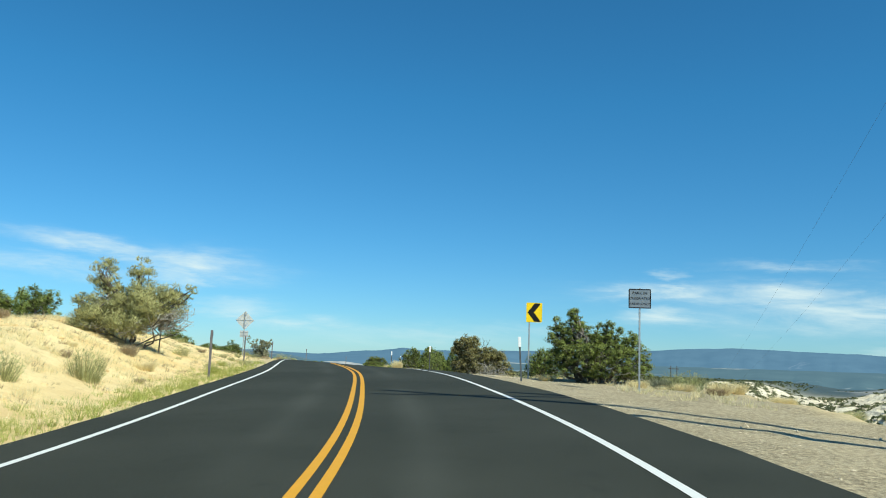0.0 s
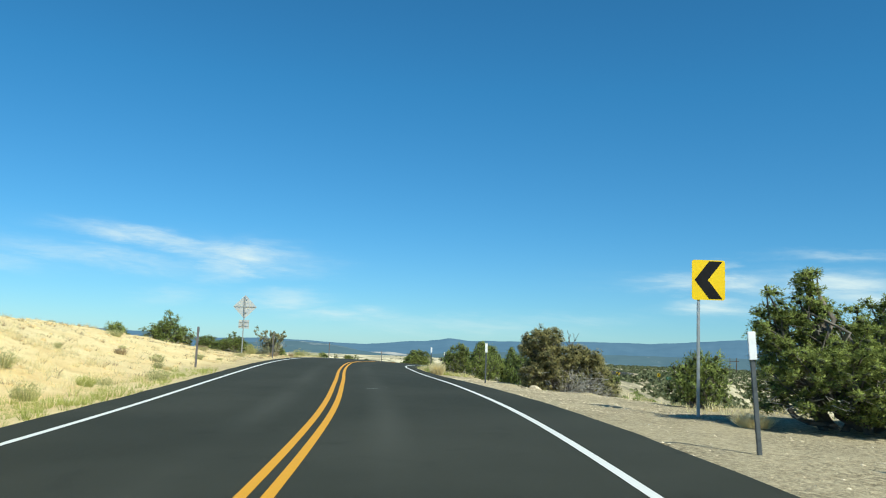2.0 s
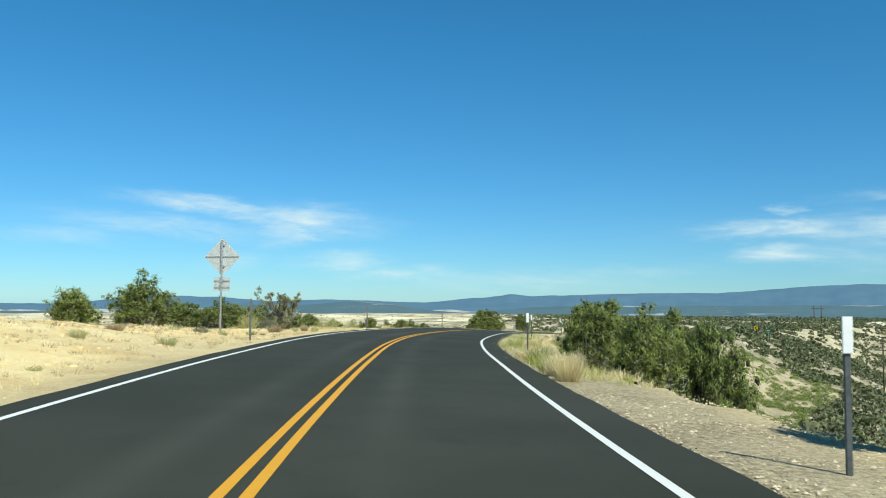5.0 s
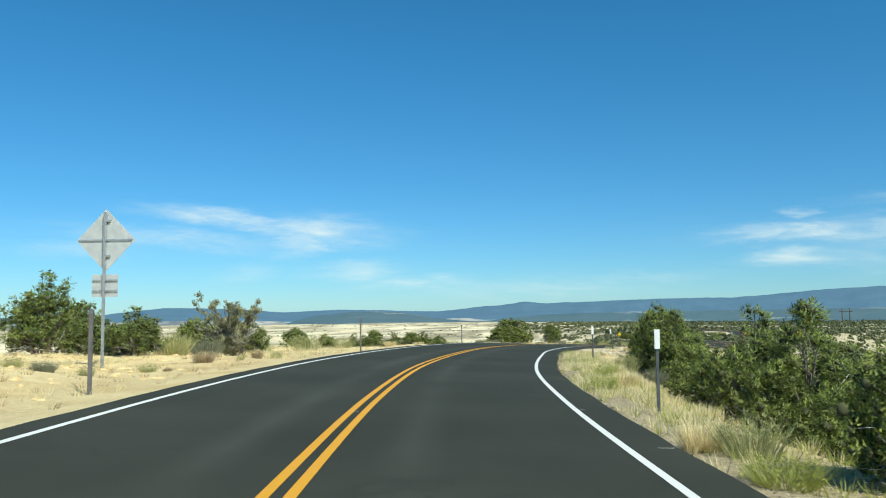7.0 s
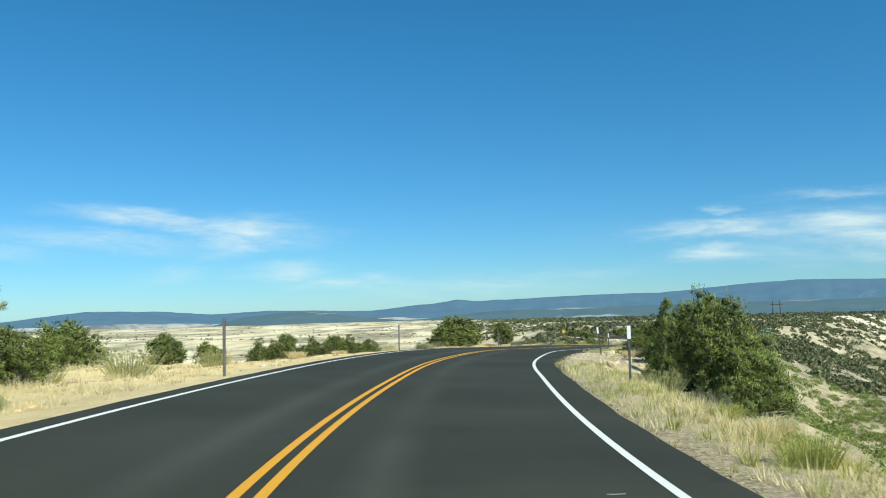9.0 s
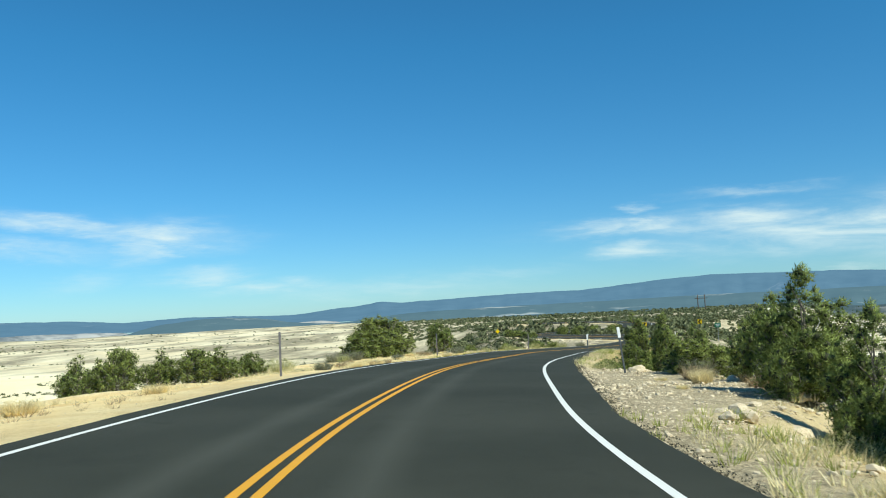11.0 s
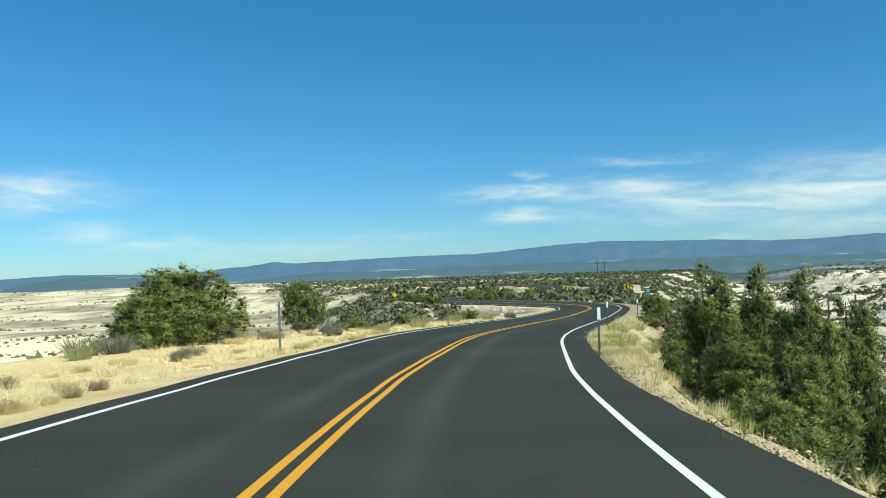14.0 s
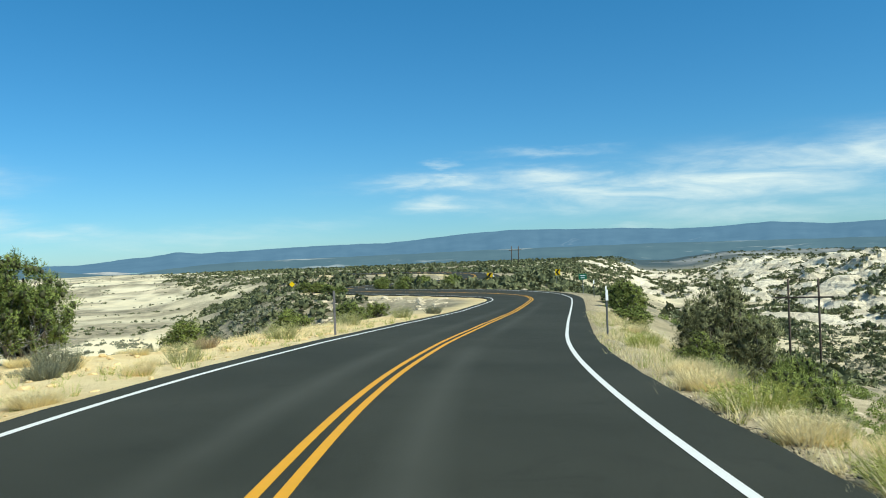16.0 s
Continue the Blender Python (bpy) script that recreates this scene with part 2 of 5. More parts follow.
SIGN_GREY = make_plain("dull grey sign face", (0.15, 0.19, 0.23), (0.2, 0.24, 0.285), 4, 0.55)
SIGN_GREEN = make_plain("green sign sheet", (0.008, 0.15, 0.08), (0.012, 0.19, 0.1), 4, 0.5)
BARK = make_plain("grey fibrous juniper bark", (0.09, 0.075, 0.06), (0.24, 0.21, 0.18), 9, 0.95, 0, 0.8, (1, 1, 0.2))
DEADWOOD = make_plain("bleached dead wood", (0.34, 0.32, 0.29), (0.56, 0.54, 0.5), 9, 0.9, 0, 0.6, (1, 1, 0.2))
POLEWOOD = make_plain("creosoted pole wood", (0.055, 0.04, 0.032), (0.11, 0.085, 0.065), 6, 0.9, 0, 0.5, (1, 1, 0.1))
STONE = make_plain("pale sandstone", (0.48, 0.39, 0.26), (0.7, 0.6, 0.43), 5, 0.95, 0, 0.7)
CABLE = make_plain("cable", (0.03, 0.03, 0.03), (0.05, 0.05, 0.05), 5, 0.6)
JUNIPER = leaf_mat("juniper foliage", (0.12, 0.165, 0.05), (0.34, 0.41, 0.12), 0.3)
OLIVE = leaf_mat("dull olive juniper foliage", (0.17, 0.165, 0.07), (0.48, 0.44, 0.2))
GREYGREEN = leaf_mat("grey-green brush leaves", (0.25, 0.26, 0.12), (0.6, 0.6, 0.29), 0.35)
SAGEBRUSH = leaf_mat("grey brush leaves", (0.2, 0.21, 0.125), (0.5, 0.5, 0.31), 0.35)
GREYLEAF = leaf_mat("dusty green juniper foliage", (0.14, 0.155, 0.08), (0.34, 0.36, 0.19), 0.25)
SCRUB = leaf_mat("far scrub foliage", (0.07, 0.085, 0.045), (0.23, 0.25, 0.13), 0.15)
SAGE = leaf_mat("silvery sage leaves", (0.16, 0.17, 0.12), (0.3, 0.31, 0.21))
# fill for crown clumps, coloured dark in place of inner shade
CROWN_SHADE = make_plain("dark crown filler, inner shade painted in", (0.04, 0.045, 0.02), (0.08, 0.085, 0.04), 14, 0.95, 0, 0.6)
STRAW = leaf_mat("dry straw grass", (0.68, 0.58, 0.32), (0.92, 0.83, 0.52), 0.35)
FRESH = leaf_mat("green roadside weeds", (0.28, 0.32, 0.08), (0.52, 0.54, 0.17), 0.3)
TWIG = leaf_mat("brown dry twigs", (0.26, 0.2, 0.12), (0.5, 0.4, 0.25), 0.1)


# ---- mesh helpers ----
def mesh_object(name, verts, faces, material, parent=None, label="", smooth=False):
    me = bpy.data.meshes.new(name)
    me.from_pydata([tuple(v) for v in verts], [], [tuple(f) for f in faces])
    me.materials.append(material)
    if smooth:
        me.shade_smooth()
    ob = new(name, me)
    if parent is not None:
        ob.parent = parent
    return tagged(ob, label)


def array_mesh(name, verts, size, material):
    """A mesh of loose polygons of `size` corners each, from a flat array of corners."""
    verts = np.asarray(verts, dtype=np.float32).reshape(-1, 3)
    n = len(verts) // size
    me = bpy.data.meshes.new(name)
    me.vertices.add(len(verts))
    me.vertices.foreach_set("co", verts.ravel())
    me.loops.add(n * size)
    me.loops.foreach_set("vertex_index", np.arange(n * size, dtype=np.int32))
    me.polygons.add(n)
    me.polygons.foreach_set("loop_start", np.arange(0, n * size, size, dtype=np.int32))
    me.update(calc_edges=True)
    me.materials.append(material)
    return me


def part(name, bm, material, parent, label=""):
    """Links a bmesh as one mesh object under a thing or a part."""
    me = bpy.data.meshes.new(name)
    bm.to_mesh(me)
    bm.free()
    me.materials.append(material)
    ob = new(name, me)
    ob.parent = parent
    return tagged(ob, label)


def box(sx, sy, sz, at=(0, 0, 0), bevel=0.0, turn=None):
    bm = bmesh.new()
    bmesh.ops.create_cube(bm, size=1.0)
    bmesh.ops.scale(bm, vec=(sx, sy, sz), verts=bm.verts)
    if bevel:
        bmesh.ops.bevel(bm, geom=bm.edges[:], offset=bevel, segments=2, affect="EDGES")
    if turn:
        bmesh.ops.transform(bm, matrix=turn, verts=bm.verts)
    bmesh.ops.translate(bm, vec=at, verts=bm.verts)
    return bm


def tube(points, radii, sides=8):
    """A round tapered tube along points."""
    bm = bmesh.new()
    rings = []
    for i, p in enumerate(points):
        a, b = Vector(points[max(i - 1, 0)]), Vector(points[min(i + 1, len(points) - 1)])
        q = (b - a).to_track_quat("Z", "Y")
        rings.append([bm.verts.new(Vector(p) + q @ Vector((math.cos(6.2832 * k / sides) * radii[i], math.sin(6.2832 * k / sides) * radii[i], 0))) for k in range(sides)])
    for r0, r1 in zip(rings, rings[1:]):
        for k in range(sides):
            bm.faces.new((r0[k], r0[(k + 1) % sides], r1[(k + 1) % sides], r1[k]))
    bm.faces.new(rings[0][::-1])
    bm.faces.new(rings[-1])
    for f in bm.faces:
        f.smooth = True
    return bm


def prism(outline, depth, bevel=0.0):
    """A plate in the xz plane, its front at y = 0 and its back at y = depth."""
    bm = bmesh.new()
    front = [bm.verts.new((x, 0, z)) for x, z in outline]
    back = [bm.verts.new((x, depth, z)) for x, z in outline]
    bm.faces.new(front)
    bm.faces.new(back[::-1])
    for i in range(len(outline)):
        j = (i + 1) % len(outline)
        bm.faces.new((front[j], front[i], back[i], back[j]))
    bmesh.ops.recalc_face_normals(bm, faces=bm.faces)
    return bm


def rounded(w, h, r, steps=4):
    pts = []
    for cx, cz, a0 in ((w / 2 - r, h / 2 - r, 0), (-w / 2 + r, h / 2 - r, 90), (-w / 2 + r, -h / 2 + r, 180), (w / 2 - r, -h / 2 + r, 270)):
        for k in range(steps + 1):
            a = radians(a0 + 90 * k / steps)
            pts.append((cx + r * math.cos(a), cz + r * math.sin(a)))
    return pts


def empty(name, at, turn=0.0, label="", category="", group=""):
    e = new(name)
    e.empty_display_size = 0.2
    e.matrix_basis = pose(*at, 0, 0, turn)
    return tagged(e, label, category, group)


# ---- plan of the road ----
LINE = [(-0.95, -30), (-0.96, -20), (-0.91, -10), (-0.99, 0), (-1.18, 9.9), (-2.05, 20.2), (-3.2, 30.3), (-4.83, 40.3), (-6.63, 50.5), (-8.27, 60.7), (-9.71, 70.8), (-10.7, 80.9), (-10.98, 91.3),
        (-10.79, 101.4), (-9.71, 111.8), (-8.24, 122), (-6.19, 132.1), (-4.4, 139.1), (-1.34, 149.2), (2.52, 159.3), (7.47, 170.3), (13.96, 184.2), (19.55, 196.1), (22.94, 204), (24.47, 211),
        (23.21, 219.1), (18.9, 227.3), (14.5, 233.6), (12.2, 241), (13.6, 250), (20, 257), (29, 260.5), (36, 265), (40, 273), (41.5, 283), (39, 293), (31, 301), (20, 306)]
LEVEL_Y = [-30, 0, 10, 20, 30, 40, 50, 60, 70, 81, 91, 101, 112, 122, 132, 139, 150, 160, 170, 184, 204, 220, 240, 256, 275, 306]
LEVEL_Z = [-2.07, -1.36, -1.11, -0.91, -0.8, -0.79, -0.86, -0.95, -1.09, -1.3, -1.52, -1.79, -2.13, -2.58, -3.12, -3.49, -4.0, -4.61, -5.18, -5.96, -6.65, -6.85, -6.9, -7.3, -7.0, -6.6]
BANK_Y = [-30, 0, 14, 22, 30, 38, 56, 72, 95, 105, 124, 139, 160, 180, 205, 220, 240, 270, 300]
BANK = [-2.3, -2.8, -2.6, -2.0, -1.4, -0.5, 2.3, 3.0, 2.6, 2.5, 2.1, 1.8, 1.9, 1.3, -0.4, -1.8, -0.1, 1, 0]
HALF, HALF_L, LANE = 4.02, 3.81, 3.35


def catmull(points, step=1.0):
    p = np.array(points, float)
    p = np.vstack([2 * p[0] - p[1], p, 2 * p[-1] - p[-2]])
    out = []
    for i in range(1, len(p) - 2):
        n = max(2, int(round(np.linalg.norm(p[i + 1] - p[i]) / step)))
        for u in np.arange(n) / n:
            a, b, c, d = p[i - 1], p[i], p[i + 1], p[i + 2]
            out.append(0.5 * (2 * b + (c - a) * u + (2 * a - 5 * b + 4 * c - d) * u * u + (3 * b - a - 3 * c + d) * u ** 3))
    out.append(p[-2])
    return np.array(out)


CL = catmull(LINE)
CL_T = np.gradient(CL, axis=0)
CL_T /= np.linalg.norm(CL_T, axis=1)[:, None]
CL_N = np.stack([CL_T[:, 1], -CL_T[:, 0]], 1)  # to the right


def soft(v, n):
    k = np.ones(n) / n
    return np.convolve(np.pad(v, n // 2, mode="edge"), k, mode="valid")[: len(v)]


CL_Z = soft(np.interp(CL[:, 1], LEVEL_Y, LEVEL_Z), 9)
CL_B = soft(np.radians(np.interp(CL[:, 1], BANK_Y, BANK)), 9)


LANE_R = np.interp(CL[:, 1], [-30, 20, 45, 60, 75, 95, 105, 128, 143, 165, 240], [3.1, 3.17, 3.37, 3.52, 3.63, 3.72, 3.58, 3.47, 3.56, 3.4, 3.25])  # the right lane widens in the bend
WIDE_R = LANE_R + np.interp(CL[:, 1], [18, 45, 60, 105, 115, 124, 134], [1.3, 0.8, 0.7, 0.75, 1.1, 1.2, 0.9])  # the right shoulder narrows along the way


WIDE_L = LANE + np.interp(CL[:, 1], [5, 28, 40, 55, 200], [0.8, 0.76, 0.58, 0.47, 0.47])  # the left shoulder


def step01(a, b, v):
    u = np.clip((v - a) / (b - a), 0, 1)
    return u * u * (3 - 2 * u)


def hash2(ix, iy, seed):
    h = (ix * 374761393 + iy * 668265263 + seed * 974634777).astype(np.int64) & 0xFFFFFFFF
    h = ((h ^ (h >> 13)) * 1274126177) & 0xFFFFFFFF
    return ((h ^ (h >> 16)) & 0xFFFF) / 65535.0


def value_noise(x, y, seed=0):
    ix, iy = np.floor(x).astype(np.int64), np.floor(y).astype(np.int64)
    u, v = x - ix, y - iy
    u, v = u * u * (3 - 2 * u), v * v * (3 - 2 * v)
    a, b = hash2(ix, iy, seed), hash2(ix + 1, iy, seed)
    c, d = hash2(ix, iy + 1, seed), hash2(ix + 1, iy + 1, seed)
    return (a * (1 - u) + b * u) * (1 - v) + (c * (1 - u) + d * u) * v


def fbm(x, y, seed=0, octaves=4):
    total, amp, norm = 0, 1.0, 0
    for o in range(octaves):
        total = total + amp * (value_noise(x, y, seed + o) * 2 - 1)
        norm += amp
        x, y, amp = x * 2.03 + 11.3, y * 2.03 + 5.1, amp * 0.5
    return total / norm


def nearest(x, y):
    """Index of the nearest station of the road and the signed distance from its centre (right is plus)."""
    x, y = np.atleast_1d(np.asarray(x, float)), np.atleast_1d(np.asarray(y, float))
    idx = np.empty(len(x), int)
    for a in range(0, len(x), 20000):
        d2 = (x[a:a + 20000, None] - CL[None, :, 0]) ** 2 + (y[a:a + 20000, None] - CL[None, :, 1]) ** 2
        idx[a:a + 20000] = d2.argmin(1)
    dx, dy = x - CL[idx, 0], y - CL[idx, 1]
    side = dx * CL_N[idx, 0] + dy * CL_N[idx, 1]
    return idx, np.hypot(dx, dy) * np.where(side < 0, -1, 1)


def far_land(x, y):
    """The wide country: canyon floors, the scrub mesa ahead and the pale rock humps."""
    xl = np.interp(y, [150, 235, 340, 900, 5000], [8, 0, -10, -60, -400])
    xr = np.interp(y, [150, 215, 286, 318, 377, 450, 600, 900, 5000], [35, 60, 98, 112, 144, 185, 265, 430, 2800])
    floor = -18.5 - 6 * step01(0, 70, x - 25) + 2.2 * fbm(x / 60, y / 60, 3)
    mesa = step01(-10, 45, x - xl + 10 * fbm(x / 40, y / 40, 8)) * step01(0, 45, xr - x + 10 * fbm(x / 40, y / 40, 9)) * step01(205, 262, y)
    top = -8.9 + 1.1 * fbm(x / 45, y / 45, 5) - 0.0135 * np.clip(y - 290, 0, 900)
    z = floor + (top - floor) * mesa
    dist = np.hypot(x, y - 150)
    right = step01(30, 90, x - xr) * step01(210, 310, dist)
    humps = -21 + 19 * (1 - np.abs(fbm(x / 75, y / 75, 21, 5)) * 2.2) * 0.75 + 6.0 * np.abs(fbm(x / 24, y / 24, 31, 5)) + 2.0 * fbm(x / 7, y / 7, 32, 3)
    z = z + (np.minimum(humps - 4.0, -15.5 + 3.5 * fbm(x / 40, y / 40, 33, 4)) - z) * right * 0.9
    cliff = (np.floor((z + 40) / 5.0) + step01(0.35, 0.65, (z + 40) / 5.0 % 1)) * 5.0 - 40
    z = z + (cliff - z) * 0.4 * right
    ledge = np.round((z + 40) / 2.4) * 2.4 - 40
    z = z + (ledge - z) * (0.12 + 0.4 * right) * (1 - mesa) * step01(60, 150, dist)
    back = step01(850, 1900, dist)
    z = z * (1 - back) + back * (-52 + 8 * fbm(x / 400, y / 400, 41, 4)) - 40 * step01(2000, 4500, dist)
    return z, mesa, right


def land(x, y):
    """Height of the ground, its cover (gravel, soil, rock), and far: the painted haze's share."""
    x, y = np.atleast_1d(np.asarray(x, float)), np.atleast_1d(np.asarray(y, float))
    i, d = nearest(x, y)
    cy, zr, bank = CL[i, 1], CL_Z[i], CL_B[i]
    left = d < 0
    half = np.where(left, WIDE_L[i], WIDE_R[i])
    off = np.maximum(np.abs(d) - half, 0)
    edge = zr - np.sin(bank) * np.clip(d, -half, half)
    rise = np.interp(cy, [-30, 20, 40, 55, 66, 76, 88, 100, 110, 125, 135, 143, 152, 165, 200, 300], [1.45, 1.5, 1.75, 1.3, 0.75, 0.3, -0.05, -0.3, -0.5, -0.65, -0.55, -0.12, -0.12, -0.38, -0.5, -0.2])
    zl = edge + rise * step01(1.0, np.interp(cy, [25, 45], [6.5, 9.0]), off) + np.minimum(off, 30) * 0.004 - np.interp(cy, [20, 60, 100, 140], [0.09, 0.08, 0.08, 0.1]) * step01(0.05, 1.1, off)
    shelf = np.interp(cy, [18, 26, 32, 36, 42, 47, 55, 65, 105, 110, 118, 123, 127, 133, 140, 200, 230], [6.5, 10, 10, 7.5, 4.2, 2.5, 2.3, 1.5, 1.5, 4.2, 3.8, 0.6, 0.15, 0.25, 0.85, 1.1, 4])
    steep = np.interp(cy, [20, 60, 119, 125, 168, 200, 230], [0.35, 0.5, 0.5, 1.1, 0.8, 0.3, 0.1])
    zr_ = edge - np.interp(cy, [30, 45], [0.035, 0.05]) * np.minimum(off, shelf) - 0.06 - steep * np.maximum(np.clip(off - shelf, 0, 4.5) - 0.4, 0) - 0.42 * np.clip(off - shelf - 4.5, 0, 11.5)
    near = np.where(left, zl, zr_)
    near = near - 0.03 + np.where(left, 0.17, 0.1) * fbm(x / 2.2, y / 2.2, 61, 3) * step01(0.3, 3, off) + 0.22 * fbm(x / 7, y / 7, 62, 3) * step01(1.5, 7, off)
    d0 = np.where(left, np.interp(cy, [60, 85, 110, 145, 160, 215], [30, 20, 9, 8, 5, 3]), shelf + 5)
    d1 = np.where(left, np.interp(cy, [60, 110, 145, 160, 215], [150, 75, 60, 42, 30]), np.interp(cy, [35, 60, 200, 230], [75, 62, 60, 50]))
    far_z, mesa, right = far_land(x, y)
    w = step01(0, 1, (off - d0) / (d1 - d0))
    z = near * (1 - w) + far_z * w
    z = z - 0.12 * step01(0.1, -0.3, np.abs(d) - half)  # tucked under the road
    gravel = np.where(left, step01(2.6, 0.6, off) * np.interp(cy, [25, 45, 60, 95], [0.1, 0.5, 0.6, 0.3]), step01(shelf + 2.0, shelf - 0.8, off)) * step01(0.75, 0.4, w)
    gravel = np.where(left & (cy > 60) & (cy < 90), np.maximum(gravel * 0.6, step01(6, 2, off) * 0.35), gravel)
    dist = np.hypot(x, y - 100)
    rockiness = 0.55 * fbm(x / 28, y / 28, 71, 5) + 0.45 * fbm(x / 9, y / 9, 72, 4)
    rock = step01(0.15, 0.7, w) * np.where(mesa > 0.3, step01(-0.05, 0.15, rockiness), np.where(left, step01(-0.6, -0.3, rockiness), step01(-0.35, 0.0, rockiness)))
    rock = np.where((~left) & (right < 0.6), rock * np.interp(off, [20, 130, 300], [0.25, 0.4, 0.5]) * step01(-0.2, 0.2, rockiness) * 1.6, rock)
    rock = np.where(left & (cy > 195) & (off < 60), rock * 0.9 * step01(-0.12, 0.12, rockiness), rock)
    rock = np.where(~left & (right > 0.2) & (mesa < 0.3), rock * (0.12 + 0.88 * step01(-0.06, 0.12, rockiness)), rock)
    rock = np.where(~left & (mesa > 0.05) & (x > 50) & (dist > 140), rock * 0.45, rock)
    soil = np.maximum(np.where(left, 0, step01(shelf + 0.2, shelf + 2.5, off)) * 0.85, step01(0.05, 0.3, w))
    soil = np.maximum(soil, step01(175, 200, cy) * step01(0.5, 2.5, off))
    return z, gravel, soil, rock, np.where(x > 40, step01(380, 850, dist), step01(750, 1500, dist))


def height(x, y):
    return float(land(x, y)[0][0])


def spread(lo, hi, fine, growth, limit):
    a = list(np.arange(lo, hi + 1e-6, fine))
    s = fine
    while a[-1] < limit:
        s = min(s * growth, 160)
        a.append(a[-1] + s)
    b, s = [], fine
    v = lo
    while v > -limit:
        s = min(s * growth, 160)
        v -= s
        b.append(v)
    return np.array(b[::-1] + a)


def build_ground():
    gx, gy = spread(-34, 40, 0.8, 1.045, 4900), spread(-8, 180, 0.9, 1.045, 4900)
    X, Y = np.meshgrid(gx, gy)
    z, gravel, soil, rock, far = land(X.ravel(), Y.ravel())
    nx, ny = len(gx), len(gy)
    me = bpy.data.meshes.new("ground")
    verts = np.stack([X.ravel(), Y.ravel(), z], 1).astype(np.float32)
    me.vertices.add(len(verts))
    me.vertices.foreach_set("co", verts.ravel())
    q = (np.arange(ny - 1)[:, None] * nx + np.arange(nx - 1)[None, :]).ravel()
    quads = np.stack([q, q + 1, q + nx + 1, q + nx], 1).astype(np.int32)
    me.loops.add(quads.size)
    me.loops.foreach_set("vertex_index", quads.ravel())
    me.polygons.add(len(quads))
    me.polygons.foreach_set("loop_start", np.arange(0, quads.size, 4, dtype=np.int32))
    me.update(calc_edges=True)
    me.shade_smooth()
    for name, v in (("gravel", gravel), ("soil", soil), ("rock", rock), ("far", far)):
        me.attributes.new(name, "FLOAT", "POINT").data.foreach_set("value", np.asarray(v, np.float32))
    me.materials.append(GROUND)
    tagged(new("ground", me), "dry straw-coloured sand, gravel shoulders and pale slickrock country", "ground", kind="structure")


build_ground()


def road_strip(name, lats, lift, material, parent=None, smooth=True, skirt=0.0, s0=0, s1=None):
    """A ribbon along the road between the lateral offsets given."""
    rows = range(s0, len(CL) if s1 is None else s1)
    verts, lat_values = [], []
    for i in rows:
        for k, o in enumerate(lats):
            if o < -3.7:
                o += HALF_L - WIDE_L[i]
            elif o > 4:
                o += WIDE_R[i] - HALF
            elif o > 3.2:
                o += LANE_R[i] - LANE
            z = CL_Z[i] - math.sin(CL_B[i]) * o + lift
            if skirt and k in (0, len(lats) - 1):
                z -= skirt
            wob = 0.0
            if skirt and k in (0, 1, len(lats) - 3, len(lats) - 2, len(lats) - 1):
                wob = 0.015 * math.sin(i * 2.3) + 0.012 * math.sin(i * 1.3 + 1)
            verts.append((CL[i, 0] + CL_N[i, 0] * (o + wob), CL[i, 1] + CL_N[i, 1] * (o + wob), z))
            lat_values.append(o)
    n = len(lats)
    faces = [(r * n + k, r * n + k + 1, (r + 1) * n + k + 1, (r + 1) * n + k) for r in range(len(rows) - 1) for k in range(n - 1)]
    ob = mesh_object(name, verts, faces, material, parent, smooth=smooth)
    ob.data.attributes.new("lateral", "FLOAT", "POINT").data.foreach_set("value", np.array(lat_values, np.float32))
    return ob


road = road_strip("road", [-HALF_L - 0.03, -HALF_L, -HALF_L + 0.05, -3.35, -2.2, -1.1, 0, 1.1, 2.2, 3.35, HALF - 0.015, HALF, HALF + 0.03], 0.0, ASPHALT, skirt=0.09)
tagged(road, "smooth dark asphalt two-lane mountain road, newly surfaced", "road", kind="structure")
for lo, hi, mat, name, lab in ((-LANE - 0.055, -LANE + 0.055, WHITE_PAINT, "edge_line", "white painted edge line"), (LANE - 0.055, LANE + 0.055, WHITE_PAINT, "edge_line", "white painted edge line"),
                               (-0.165, -0.06, YELLOW_PAINT, "centre_line", "yellow painted centre line"), (0.05, 0.157, YELLOW_PAINT, "centre_line", "yellow painted centre line")):
    tagged(road_strip(name, [lo, hi], 0.005, mat, road), lab)


# a few pale scrapes on the lane
for x, y, w, turn in ((-3.55, 37.7, 0.34, 12), (-3.27, 38.4, 0.12, 70), (-3.05, 38.3, 0.1, 30), (-5.0, 66.2, 0.3, 5), (-9.28, 112.7, 0.14, 75), (-9.36, 67.95, 0.16, 60), (-6.0, 70.2, 0.3, 8), (-7.5, 79.0, 0.22, 4), (1.72, 30.2, 0.24, 6)):
    i, d = nearest(x, y)
    z = CL_Z[i[0]] - math.sin(CL_B[i[0]]) * d[0] + 0.005
    outline = [(-0.5, 0), (-0.2, 0.05), (0.1, 0.02), (0.5, 0.06), (0.45, -0.01), (0.1, -0.04), (-0.25, -0.01)]
    c, sn = math.cos(radians(turn)), math.sin(radians(turn))
    tagged(mesh_object("scuff_mark", [(x + (a * c - b * sn) * w, y + (a * sn + b * c) * w, z) for a, b in outline], [tuple(range(7))], WHITE_PAINT, road), "pale scrape on the asphalt")


